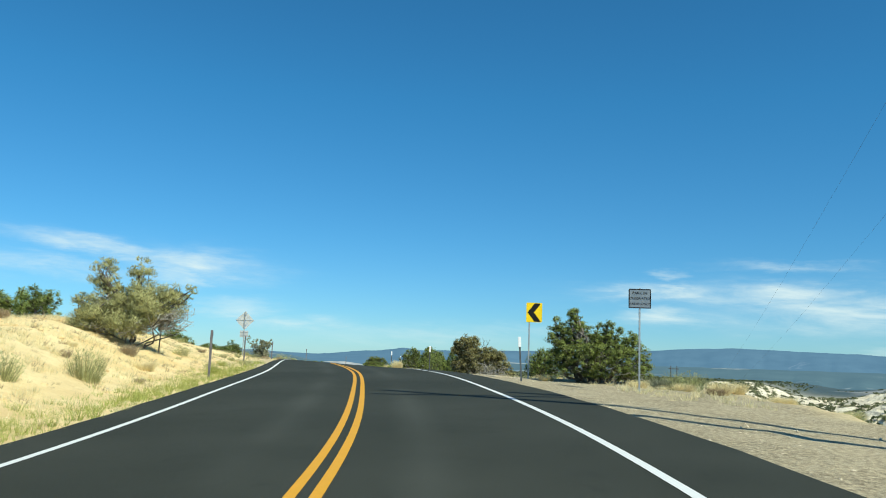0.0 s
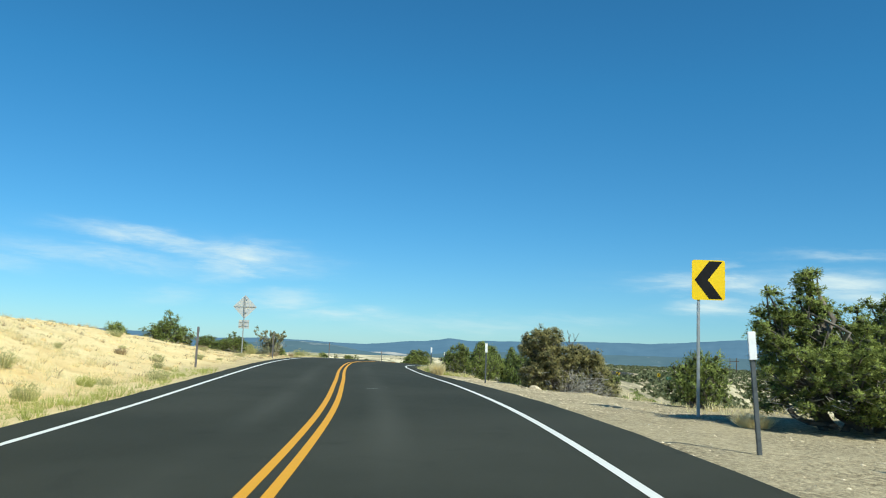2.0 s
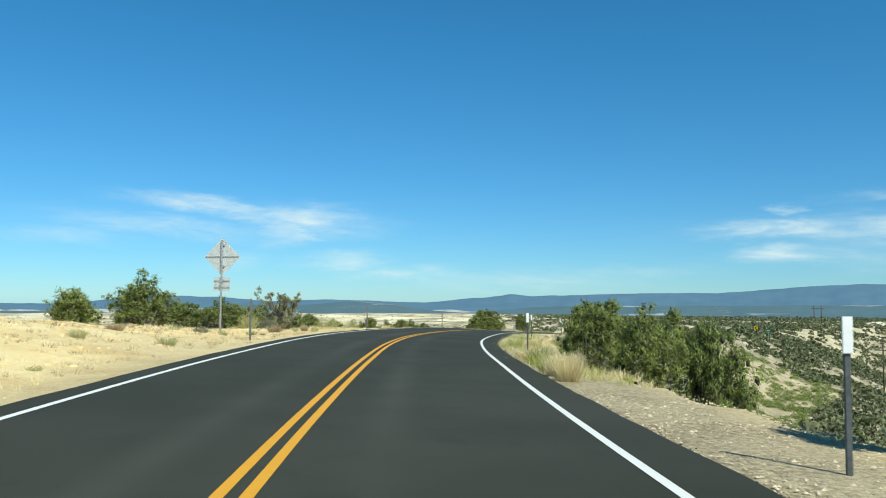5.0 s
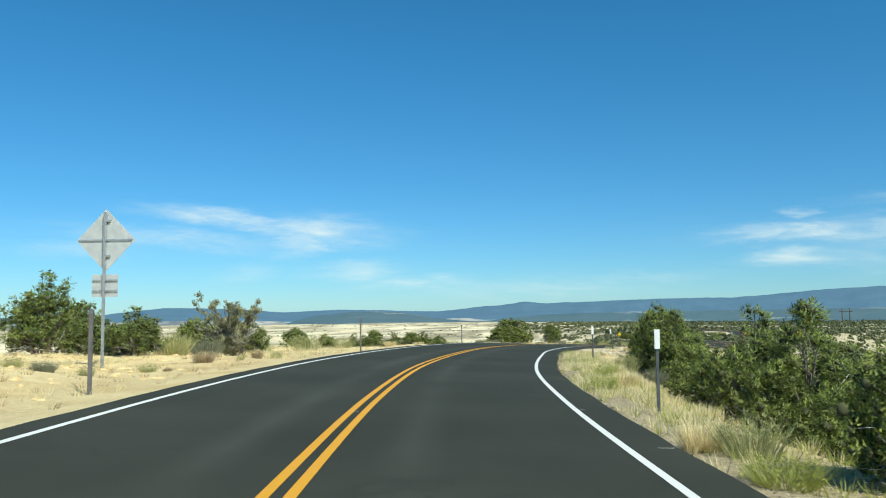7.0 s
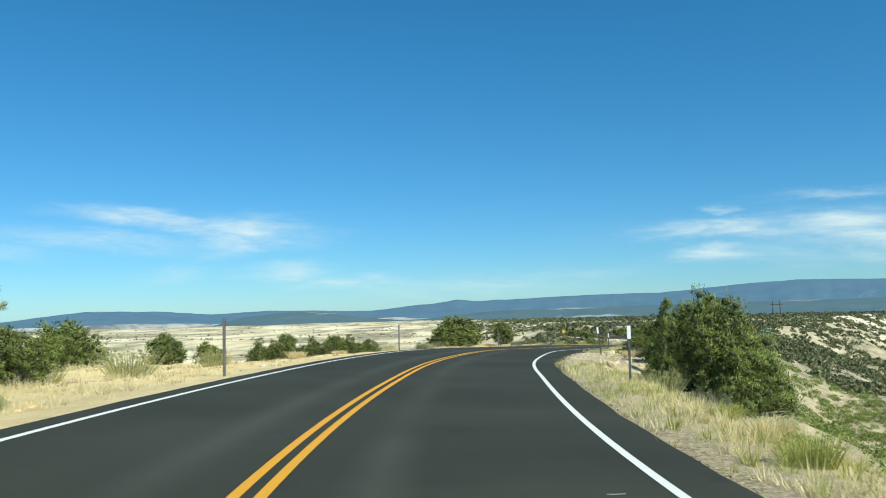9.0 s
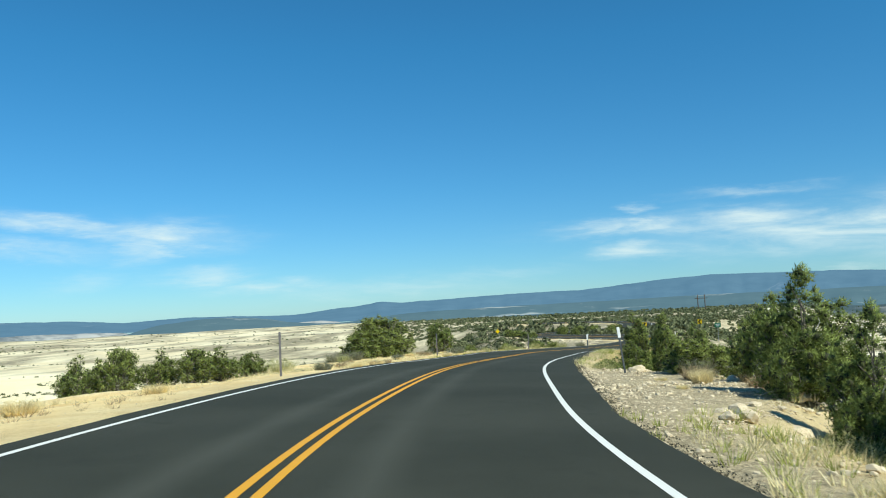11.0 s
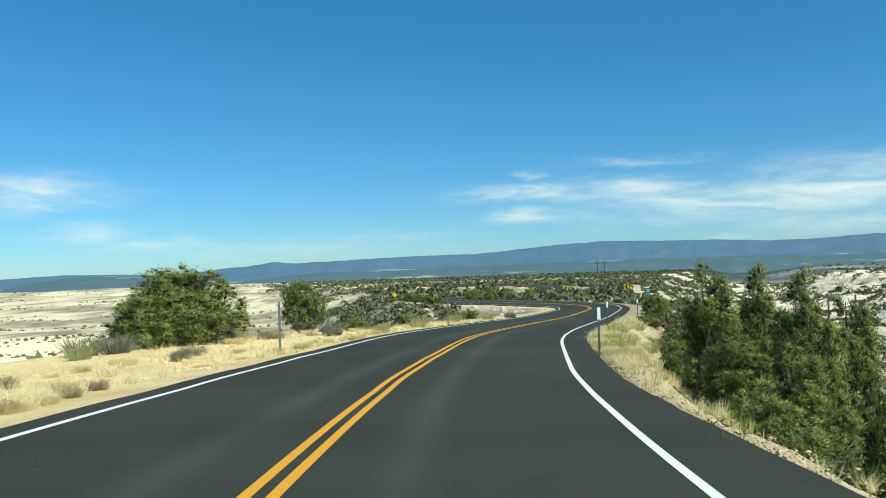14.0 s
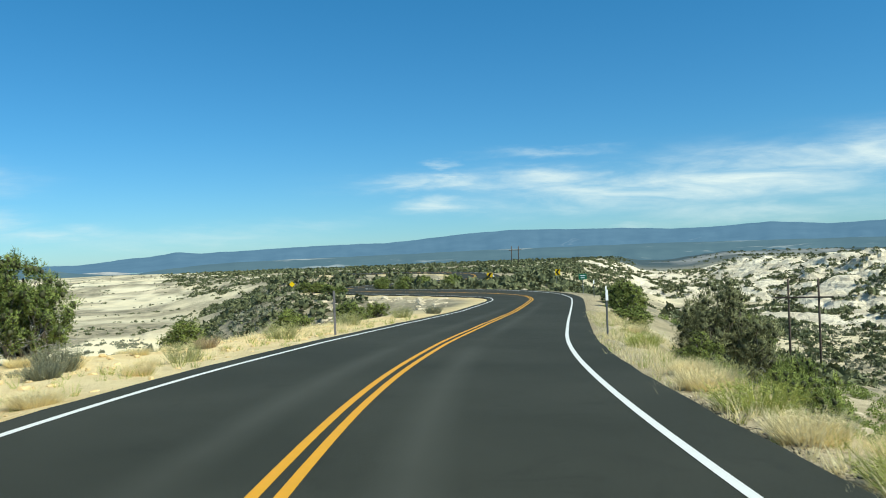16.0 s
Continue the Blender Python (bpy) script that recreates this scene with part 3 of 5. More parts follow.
# ---- far mountains ----
def ridge(name, az, el, dist, depth, material, label, seed, base=-60.0):
    """A long far ridge, given by the elevation of its crest along the compass as seen from the road."""
    cx, cyy = -5.0, 80.0
    n = 800
    a = np.linspace(az[0], az[-1], n)
    e = np.interp(a, az, el)
    e = soft(e, 5) + 0.035 * fbm(a / 0.8, a * 0 + seed, seed, 4)
    verts, faces = [], []
    levels = [0.0, 0.25, 0.45, 0.62, 0.78, 0.9, 1.0, 1.0]
    for j, f in enumerate(levels):
        back = -depth * (1 - f) if j < 7 else depth * 0.5
        for k in range(n):
            r = dist + back + 120 * f * (1 - f) * 4 * float(fbm(np.array([a[k] / 1.5]), np.array([f * 3.0]), seed + 3, 4)[0])
            top = dist * math.tan(radians(e[k]))
            z = base + (top - base) * f ** 1.25 if j < 7 else base
            verts.append((cx + r * math.sin(radians(a[k])), cyy + r * math.cos(radians(a[k])), z))
    for j in range(len(levels) - 1):
        for k in range(n - 1):
            faces.append((j * n + k, j * n + k + 1, (j + 1) * n + k + 1, (j + 1) * n + k))
    return tagged(mesh_object(name, verts, faces, material, smooth=True), label, "mountain", kind="structure")


def make_mountain(name, forest, pale, cut, haze_glow):
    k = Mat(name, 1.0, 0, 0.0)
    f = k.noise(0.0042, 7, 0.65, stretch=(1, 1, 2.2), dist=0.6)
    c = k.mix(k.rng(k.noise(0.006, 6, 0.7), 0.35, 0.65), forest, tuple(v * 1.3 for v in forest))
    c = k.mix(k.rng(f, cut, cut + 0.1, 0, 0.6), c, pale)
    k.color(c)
    # an even blue emission stands in for the haze of distance
    k.bsdf.inputs["Emission Color"].default_value = (*haze_glow, 1)
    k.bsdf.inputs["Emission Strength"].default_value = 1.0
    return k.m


# haze is painted in: bluish tones plus a blue emission on each range
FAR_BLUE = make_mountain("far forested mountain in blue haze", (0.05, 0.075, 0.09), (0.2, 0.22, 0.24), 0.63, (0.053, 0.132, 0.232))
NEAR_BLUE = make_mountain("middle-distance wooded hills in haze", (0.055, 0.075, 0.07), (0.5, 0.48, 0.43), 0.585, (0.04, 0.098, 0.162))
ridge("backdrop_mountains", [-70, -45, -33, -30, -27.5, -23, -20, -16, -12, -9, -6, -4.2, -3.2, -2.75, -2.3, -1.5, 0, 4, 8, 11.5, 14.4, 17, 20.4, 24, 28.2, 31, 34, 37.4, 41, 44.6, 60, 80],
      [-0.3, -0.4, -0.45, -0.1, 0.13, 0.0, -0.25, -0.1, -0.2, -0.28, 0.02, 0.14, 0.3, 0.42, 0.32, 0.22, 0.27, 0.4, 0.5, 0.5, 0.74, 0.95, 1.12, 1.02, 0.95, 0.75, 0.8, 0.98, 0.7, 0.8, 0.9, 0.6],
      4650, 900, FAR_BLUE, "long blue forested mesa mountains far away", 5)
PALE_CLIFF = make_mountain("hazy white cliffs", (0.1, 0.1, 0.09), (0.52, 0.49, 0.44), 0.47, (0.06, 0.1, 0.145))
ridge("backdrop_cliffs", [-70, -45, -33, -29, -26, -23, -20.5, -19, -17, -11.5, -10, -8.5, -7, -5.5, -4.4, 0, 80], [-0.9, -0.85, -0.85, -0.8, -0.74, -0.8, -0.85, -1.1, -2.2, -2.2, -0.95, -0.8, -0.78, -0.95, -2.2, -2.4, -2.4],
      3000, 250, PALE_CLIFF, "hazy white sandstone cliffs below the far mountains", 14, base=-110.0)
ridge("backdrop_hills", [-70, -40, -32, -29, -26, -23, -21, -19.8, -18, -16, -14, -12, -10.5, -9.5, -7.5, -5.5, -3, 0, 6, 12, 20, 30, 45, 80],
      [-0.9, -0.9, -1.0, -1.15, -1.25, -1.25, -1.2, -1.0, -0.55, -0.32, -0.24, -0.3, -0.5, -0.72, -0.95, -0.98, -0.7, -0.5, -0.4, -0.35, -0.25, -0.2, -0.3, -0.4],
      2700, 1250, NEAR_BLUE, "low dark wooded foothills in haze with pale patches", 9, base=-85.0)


# ---- trees and shrubs ----
RNG = np.random.default_rng(7)


def sprigs(centres, radii, per, long, wide, rng, up=0.35, squash=1.0, tuft=8, aspect=1.0):
    """Tufts of thin sprigs on the clumps' surfaces: corners of triangles, and the way that each one faces."""
    radii = np.asarray(radii)
    tufts = np.maximum(2, np.round(per / tuft * radii ** 2 / (radii ** 2).mean()).astype(int))
    c, r = np.repeat(np.asarray(centres), tufts, axis=0), np.repeat(radii, tufts)
    d = rng.normal(size=(len(c), 3))
    d /= np.linalg.norm(d, axis=1)[:, None]
    fit = np.array([1, 1, 1 / aspect])
    t = c + d * (r * (0.35 + 0.6 * rng.random(len(c))))[:, None] * np.array([1, 1, squash])
    n = len(c) * tuft
    t, out, r = np.repeat(t, tuft, axis=0), np.repeat(d, tuft, axis=0), np.repeat(r, tuft)
    g = rng.normal(size=(n, 3))
    g /= np.linalg.norm(g, axis=1)[:, None]
    p = t + g * (0.34 * r * rng.random(n) ** 0.5)[:, None] * np.array([1, 1, squash])
    axis = out * 0.5 + g * 0.85 + np.array([0, 0, up])
    axis /= np.linalg.norm(axis, axis=1)[:, None]
    side = np.cross(axis, rng.normal(size=(n, 3)))
    side /= np.linalg.norm(side, axis=1)[:, None] + 1e-9
    ln = (long * (0.5 + 0.9 * rng.random(n)))[:, None]
    wd = (wide * (0.6 + 0.8 * rng.random(n)))[:, None]
    a, b, tip = p - side * wd * 0.5 * fit, p + side * wd * 0.5 * fit, p + axis * ln * fit
    face = out * 0.75 + g * 0.4 + np.array([0, 0, 0.15])
    flip = (np.cross(b - a, tip - a) * face).sum(1) < 0
    a[flip], b[flip] = b[flip].copy(), a[flip].copy()
    return np.stack([a, b, tip], 1).reshape(-1, 3), np.repeat(face / np.linalg.norm(face, axis=1)[:, None], 3, axis=0)


def limb(bm_list, p0, p1, r0, r1, rng, bend=0.15, n=5, sides=6):
    p0, p1 = np.array(p0, float), np.array(p1, float)
    length = np.linalg.norm(p1 - p0)
    pts = []
    for k in range(n):
        u = k / (n - 1)
        pts.append(tuple(p0 * (1 - u) + p1 * u + rng.normal(size=3) * bend * length * u * (1 - u) * 2))
    bm_list.append((pts, [r0 + (r1 - r0) * k / (n - 1) for k in range(n)], sides))


def limbs_mesh(name, limbs, material):
    verts, faces = [], []
    for pts, radii, sides in limbs:
        base = len(verts)
        for i, p in enumerate(pts):
            a, b = Vector(pts[max(i - 1, 0)]), Vector(pts[min(i + 1, len(pts) - 1)])
            q = (b - a).to_track_quat("Z", "Y")
            for k in range(sides):
                verts.append(tuple(Vector(p) + q @ Vector((math.cos(6.2832 * k / sides) * radii[i], math.sin(6.2832 * k / sides) * radii[i], 0))))
        for i in range(len(pts) - 1):
            for k in range(sides):
                faces.append((base + i * sides + k, base + i * sides + (k + 1) % sides, base + (i + 1) * sides + (k + 1) % sides, base + (i + 1) * sides + k))
    me = bpy.data.meshes.new(name)
    me.from_pydata(verts, [], faces)
    me.shade_smooth()
    me.materials.append(material)
    return me


def octa():
    g = (1 + 5 ** 0.5) / 2
    v = np.array([(-1, g, 0), (1, g, 0), (-1, -g, 0), (1, -g, 0), (0, -1, g), (0, 1, g), (0, -1, -g), (0, 1, -g), (g, 0, -1), (g, 0, 1), (-g, 0, -1), (-g, 0, 1)]) / math.hypot(1, g)
    f = [(0, 11, 5), (0, 5, 1), (0, 1, 7), (0, 7, 10), (0, 10, 11), (1, 5, 9), (5, 11, 4), (11, 10, 2), (10, 7, 6), (7, 1, 8), (3, 9, 4), (3, 4, 2), (3, 2, 6), (3, 6, 8), (3, 8, 9), (4, 9, 5), (2, 4, 11), (6, 2, 10), (8, 6, 7), (9, 8, 1)]
    return v, np.array(f)


def juniper_kind(seed, lobes, leaf, quads=24000, dead=0.0, clump=0.44, long=0.034, wide=0.021, stems=True, up=0.35, snag=(), thick=1.0, aspect=1.0, core=0.36, lumps=230, bare=(), even=0.0):
    """Meshes for a juniper one metre across and high: trunk with limbs, and a lumpy crown. lobes: (x, y, z, radius, height)."""
    rng = np.random.default_rng(seed)
    limbs, centres, radii, dead_limbs = [], [], [], []
    area = sum(lr * lh for _, _, _, lr, lh in lobes)
    for lx, ly, lz, lr, lh in lobes:
        base = (lx * 0.2 + rng.normal() * 0.02, ly * 0.2 + rng.normal() * 0.02, -0.1)
        limb(limbs, base, (lx, ly, lz), (0.03 + 0.02 * lr) * thick, 0.012 * thick, rng, 0.2, 6, 5)
        n = max(9, int(lumps * lr * lh / area))
        for _ in range(n):
            d = rng.normal(size=3)
            d /= np.linalg.norm(d)
            c = np.array([lx, ly, lz]) + d * (0.35 + 0.65 * rng.random() ** 0.5) * np.array([lr, lr, lh])
            c[2] = max(c[2], 0.05 + rng.random() * 0.08)
            centres.append(c)
            radii.append(clump * (even or lr) * (0.55 + 0.9 * rng.random()))
            if stems and rng.random() < 0.3:
                limb(limbs, (lx * 0.7, ly * 0.7, lz * 0.7), c, 0.01, 0.003, rng, 0.18, 3, 3)
        for _ in range(int(dead * 14)):
            d = rng.normal(size=3)
            d[2] = abs(d[2]) * 0.5 - 0.25
            d /= np.linalg.norm(d)
            tip = np.array([lx, ly, lz * 0.6]) + d * np.array([lr, lr, lh]) * (0.9 + 0.4 * rng.random())
            tip[2] = max(tip[2], 0.03)
            limb(dead_limbs, (lx * 0.6, ly * 0.6, lz * 0.4), tip, 0.0055, 0.0015, rng, 0.35, 5, 3)
    for bx, by, bz, br, bh in bare:  # leafless twigs
        for _ in range(60):
            d = rng.normal(size=3)
            d /= np.linalg.norm(d)
            tip = np.array([bx, by, bz]) + d * np.array([br, br, bh]) * (0.6 + 0.5 * rng.random())
            tip[2] = max(tip[2], 0.02)
            limb(dead_limbs, (bx * 0.7 + rng.normal() * 0.03, by * 0.7 + rng.normal() * 0.03, bz * (0.3 + 0.6 * rng.random())), tip, 0.0024, 0.0008, rng, 0.45, 6, 3)
    for p0, p1 in snag:
        limb(limbs, p0, p1, 0.0042, 0.0015, rng, 0.12, 6, 5)
    centres, radii = np.array(centres), np.array(radii)
    lo, hi = (centres - radii[:, None]).min(0), (centres + radii[:, None]).max(0)
    grow = np.array([1 / (hi[0] - lo[0]), 1 / (hi[1] - lo[1]), 1 / hi[2]])
    shift = np.array([(hi[0] + lo[0]) / 2, (hi[1] + lo[1]) / 2, 0])
    squash = 1 / max(aspect, 1.0)
    leaves, face = sprigs(centres, radii, max(6, quads // len(centres)), long, wide, rng, up, squash=squash, aspect=aspect)
    corners = leaves.reshape(-1, 3, 3)
    flat = np.cross(corners[:, 1] - corners[:, 0], corners[:, 2] - corners[:, 0])
    flat /= np.linalg.norm(flat, axis=1)[:, None] + 1e-12
    normals = face * 0.78 + np.repeat(flat, 3, axis=0) * 0.22
    if core:  # dark filler lump in each clump; crown shade is put into its colour
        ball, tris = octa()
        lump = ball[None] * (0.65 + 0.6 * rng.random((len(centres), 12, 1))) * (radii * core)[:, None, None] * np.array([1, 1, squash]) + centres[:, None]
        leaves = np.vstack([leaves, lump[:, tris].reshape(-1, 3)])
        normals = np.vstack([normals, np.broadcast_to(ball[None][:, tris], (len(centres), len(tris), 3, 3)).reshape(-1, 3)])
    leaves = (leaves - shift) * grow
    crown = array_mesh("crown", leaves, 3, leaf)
    crown.materials.append(CROWN_SHADE)
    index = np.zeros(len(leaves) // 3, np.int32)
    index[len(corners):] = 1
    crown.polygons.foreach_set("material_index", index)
    crown.polygons.foreach_set("use_smooth", np.ones(len(index), bool))
    crown.normals_split_custom_set_from_vertices(normals / np.linalg.norm(normals, axis=1)[:, None])
    fit_limbs = [([tuple((np.array(p) - shift) * grow) for p in pts], r, k) for pts, r, k in limbs]
    fit_dead = [([tuple((np.array(p) - shift) * grow) for p in pts], r, k) for pts, r, k in dead_limbs]
    return limbs_mesh("trunk", fit_limbs, BARK), crown, limbs_mesh("deadwood", fit_dead, DEADWOOD) if fit_dead else None


def lobes_of(seed, n, slim=1.0, top=1.0):
    """Lumps of a crown: a few tall ones and lower ones round them."""
    rng = np.random.default_rng(seed)
    out = []
    for k in range(n):
        a, r = rng.random() * 6.2832, 0.36 * math.sqrt((k + 0.3) / n)
        z = (0.72 - 1.0 * r) * top * (0.75 + 0.4 * rng.random())
        out.append((r * math.cos(a), r * math.sin(a), max(z, 0.2), (0.15 + 0.08 * rng.random()) * slim, 0.2 + 0.1 * rng.random()))
    for k in range(5):
        a = k * 1.2566 + rng.random()
        out.append((0.27 * math.cos(a), 0.27 * math.sin(a), 0.2 + 0.06 * rng.random(), 0.19 * slim, 0.18))
    return out


def plant(name, kind, at, width, tall, turn=0.0, label="", category="tree", group="", sink=0.0):
    """Sets a plant of that kind, scaled to its width and height, on the ground."""
    x, y = at[:2]
    e = empty(name, (x, y, height(x, y) - sink), turn, label, category, group)
    e.scale = (width, width, tall)
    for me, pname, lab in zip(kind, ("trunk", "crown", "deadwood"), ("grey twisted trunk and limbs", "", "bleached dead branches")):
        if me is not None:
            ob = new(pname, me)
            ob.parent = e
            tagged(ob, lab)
    return e


K_NEAR = [juniper_kind(11, lobes_of(1, 11), JUNIPER, 26000, 0.5, 0.33, long=0.028, wide=0.0102, lumps=400), juniper_kind(12, lobes_of(2, 12), JUNIPER, 26000, 0.7, 0.33, long=0.028, wide=0.0102, lumps=400)]
K_SPIRE = [juniper_kind(21, [(-0.39, 0, 0.6, 0.08, 0.27), (-0.33, 0.05, 0.45, 0.11, 0.35), (-0.22, 0, 0.7, 0.085, 0.26), (-0.21, 0.03, 0.92, 0.035, 0.08), (-0.13, 0.04, 0.62, 0.08, 0.26), (-0.06, 0, 0.5, 0.09, 0.28), (0.06, 0.03, 0.55, 0.08, 0.26), (0.13, 0, 0.58, 0.08, 0.24), (0.2, 0.05, 0.5, 0.09, 0.27), (0.3, 0, 0.5, 0.075, 0.22), (0.37, 0.02, 0.5, 0.06, 0.13),
                            (0.44, 0, 0.3, 0.07, 0.19), (-0.3, -0.12, 0.3, 0.11, 0.24), (-0.15, -0.16, 0.3, 0.12, 0.26), (0, -0.16, 0.28, 0.12, 0.25), (0.15, -0.16, 0.27, 0.12, 0.23), (0.3, -0.12, 0.24, 0.11, 0.2), (0.4, -0.05, 0.15, 0.09, 0.13), (-0.4, -0.03, 0.25, 0.08, 0.2), (0.05, 0.18, 0.4, 0.15, 0.3)], JUNIPER, 115000, 0.5, 0.36, long=0.0105, wide=0.0042, aspect=0.62, lumps=950, thick=0.7, even=0.085),
           juniper_kind(22, [(0, 0, 0.6, 0.14, 0.4), (0.2, 0, 0.46, 0.13, 0.36), (-0.2, 0.08, 0.44, 0.13, 0.34), (0.1, 0.1, 0.4, 0.16, 0.3), (-0.08, 0.05, 0.36, 0.18, 0.3), (0.05, -0.2, 0.28, 0.2, 0.26), (-0.12, -0.22, 0.22, 0.18, 0.22), (0.26, -0.1, 0.22, 0.16, 0.2)], JUNIPER, 52000, 1.0, 0.36, long=0.019, wide=0.007, up=0.6, lumps=380)]
K_FAR = [juniper_kind(13, lobes_of(3, 9), JUNIPER, 11000, 0, long=0.042, wide=0.015, stems=False, lumps=130), juniper_kind(14, lobes_of(4, 8, 1.1), JUNIPER, 11000, 0, long=0.042, wide=0.015, stems=False, lumps=130)]
def cone_lobes(seed):
    """Lumps of a slim pointed crown with a few side spires."""
    r = np.random.default_rng(seed)
    out = []
    for z in np.linspace(0.07, 0.95, 11):
        wide = 0.42 * (1.04 - z) ** 0.48
        for k in range(3 if z < 0.8 else 1):
            a = r.random() * 6.2832
            out.append((math.cos(a) * wide * 0.55, math.sin(a) * wide * 0.55, z + 0.03 * r.normal(), max(wide * (0.5 + 0.25 * r.random()), 0.06), 0.075 + 0.03 * r.random()))
    for k in range(3):
        a = r.random() * 6.2832
        for z in (0.5, 0.6, 0.68 + 0.1 * r.random()):
            out.append((math.cos(a) * 0.24, math.sin(a) * 0.24, z, 0.1, 0.08))
    return out


K_CONE = [juniper_kind(k, cone_lobes(k), JUNIPER, 84000, 0.8, 0.4, long=0.025, wide=0.0098, aspect=2.1, lumps=560, thick=0.5, up=0.6, even=0.2) for k in (61, 62)]
K_OLIVE = juniper_kind(31, [(-0.3, 0, 0.82, 0.15, 0.16), (-0.17, 0.04, 0.83, 0.13, 0.16), (-0.4, -0.02, 0.74, 0.09, 0.12), (-0.26, 0.05, 0.62, 0.19, 0.2), (-0.14, -0.05, 0.58, 0.16, 0.2), (-0.33, -0.04, 0.42, 0.15, 0.2), (-0.2, -0.06, 0.36, 0.19, 0.24), (0.0, 0, 0.62, 0.12, 0.16), (0.11, 0.04, 0.67, 0.12, 0.12), (0.2, 0, 0.64, 0.12, 0.13), (0.26, 0.02, 0.52, 0.11, 0.18),
                             (0.06, 0, 0.44, 0.17, 0.22), (0.2, 0.02, 0.36, 0.14, 0.2), (0.36, 0.04, 0.4, 0.09, 0.14), (-0.24, 0, 0.18, 0.15, 0.12), (0.45, 0.02, 0.26, 0.06, 0.1), (0.3, 0.04, 0.22, 0.12, 0.12)],
                       OLIVE, 165000, 2.0, 0.26, long=0.0092, wide=0.0044, aspect=0.65, lumps=1250, thick=0.55, even=0.14, bare=[(-0.04, -0.16, 0.36, 0.15, 0.18), (0.1, -0.17, 0.42, 0.15, 0.18), (0.24, -0.12, 0.34, 0.14, 0.2), (0.38, -0.06, 0.2, 0.12, 0.14), (-0.26, -0.16, 0.18, 0.12, 0.12)],
                       snag=[((0.01, 0, 0.6), (0.01, 0, 0.84)), ((0.01, 0, 0.76), (-0.06, 0.02, 0.88)), ((-0.05, 0.01, 0.86), (-0.055, 0.01, 0.95)), ((0.01, 0, 0.8), (-0.015, -0.02, 0.95)), ((0.01, 0, 0.74), (0.07, 0, 0.84)), ((0.06, 0, 0.83), (0.045, 0.02, 0.92)), ((0.065, 0, 0.83), (0.1, -0.02, 0.92)), ((0, 0, 0.82), (0.025, 0.02, 0.91))])
K_SPARSE = juniper_kind(41, [(-0.25, 0, 0.84, 0.075, 0.15), (-0.3, 0.02, 0.74, 0.085, 0.15), (-0.22, 0.02, 0.64, 0.08, 0.16), (-0.16, 0.02, 0.5, 0.08, 0.14), (0.01, 0.04, 0.84, 0.075, 0.13), (0.05, 0, 0.7, 0.085, 0.18), (0.0, 0.02, 0.58, 0.08, 0.14), (0.2, 0.05, 0.54, 0.12, 0.13), (0.34, 0, 0.56, 0.1, 0.13), (0.46, 0, 0.6, 0.06, 0.1),
                             (0.2, -0.06, 0.4, 0.15, 0.15), (-0.04, 0, 0.36, 0.14, 0.18), (-0.32, 0, 0.42, 0.12, 0.12), (-0.46, 0, 0.5, 0.06, 0.08), (-0.2, -0.1, 0.28, 0.16, 0.14), (0.36, 0.05, 0.4, 0.1, 0.1), (0.08, -0.12, 0.24, 0.16, 0.12)], GREYGREEN, 50000, 1.6, 0.5, long=0.024, wide=0.0055, up=1.2, thick=0.3, core=0, lumps=300)
def vase_lobes(seed):
    r = np.random.default_rng(seed)
    out = [(0, 0, 0.22, 0.2, 0.16)]
    for k in range(9):
        a, lean = k * 0.7 + r.random() * 0.4, 0.18 + 0.4 * r.random()
        tip = 0.75 + 0.25 * r.random()
        for u in (0.4, 0.62, 0.84):
            out.append((math.cos(a) * lean * u * tip, math.sin(a) * lean * u * tip, u * tip, 0.07, 0.12))
    return out


K_VASE = juniper_kind(47, vase_lobes(5), SAGEBRUSH, 40000, 0.4, 0.5, long=0.03, wide=0.0065, up=1.4, thick=0.16, core=0)
K_DOME = juniper_kind(81, [(-0.1, 0, 0.6, 0.2, 0.32), (0.02, 0.1, 0.62, 0.2, 0.3), (0.2, 0, 0.56, 0.17, 0.32), (0.3, 0.05, 0.42, 0.17, 0.3), (-0.22, 0, 0.42, 0.18, 0.28), (-0.1, -0.16, 0.36, 0.24, 0.28), (0.12, -0.16, 0.34, 0.24, 0.28), (-0.36, 0, 0.2, 0.16, 0.18), (0.34, -0.08, 0.24, 0.18, 0.2), (0, -0.24, 0.2, 0.24, 0.18)], JUNIPER, 115000, 0.4, 0.27, long=0.013, wide=0.005, aspect=0.63, lumps=1000)
K_GREY = juniper_kind(91, lobes_of(7, 11), GREYLEAF, 60000, 0.6, 0.33, long=0.016, wide=0.006, aspect=0.7, lumps=620)
JL = "dark green lumpy juniper tree on dry ground"
LB = "dark green low juniper bush on the sandy verge"

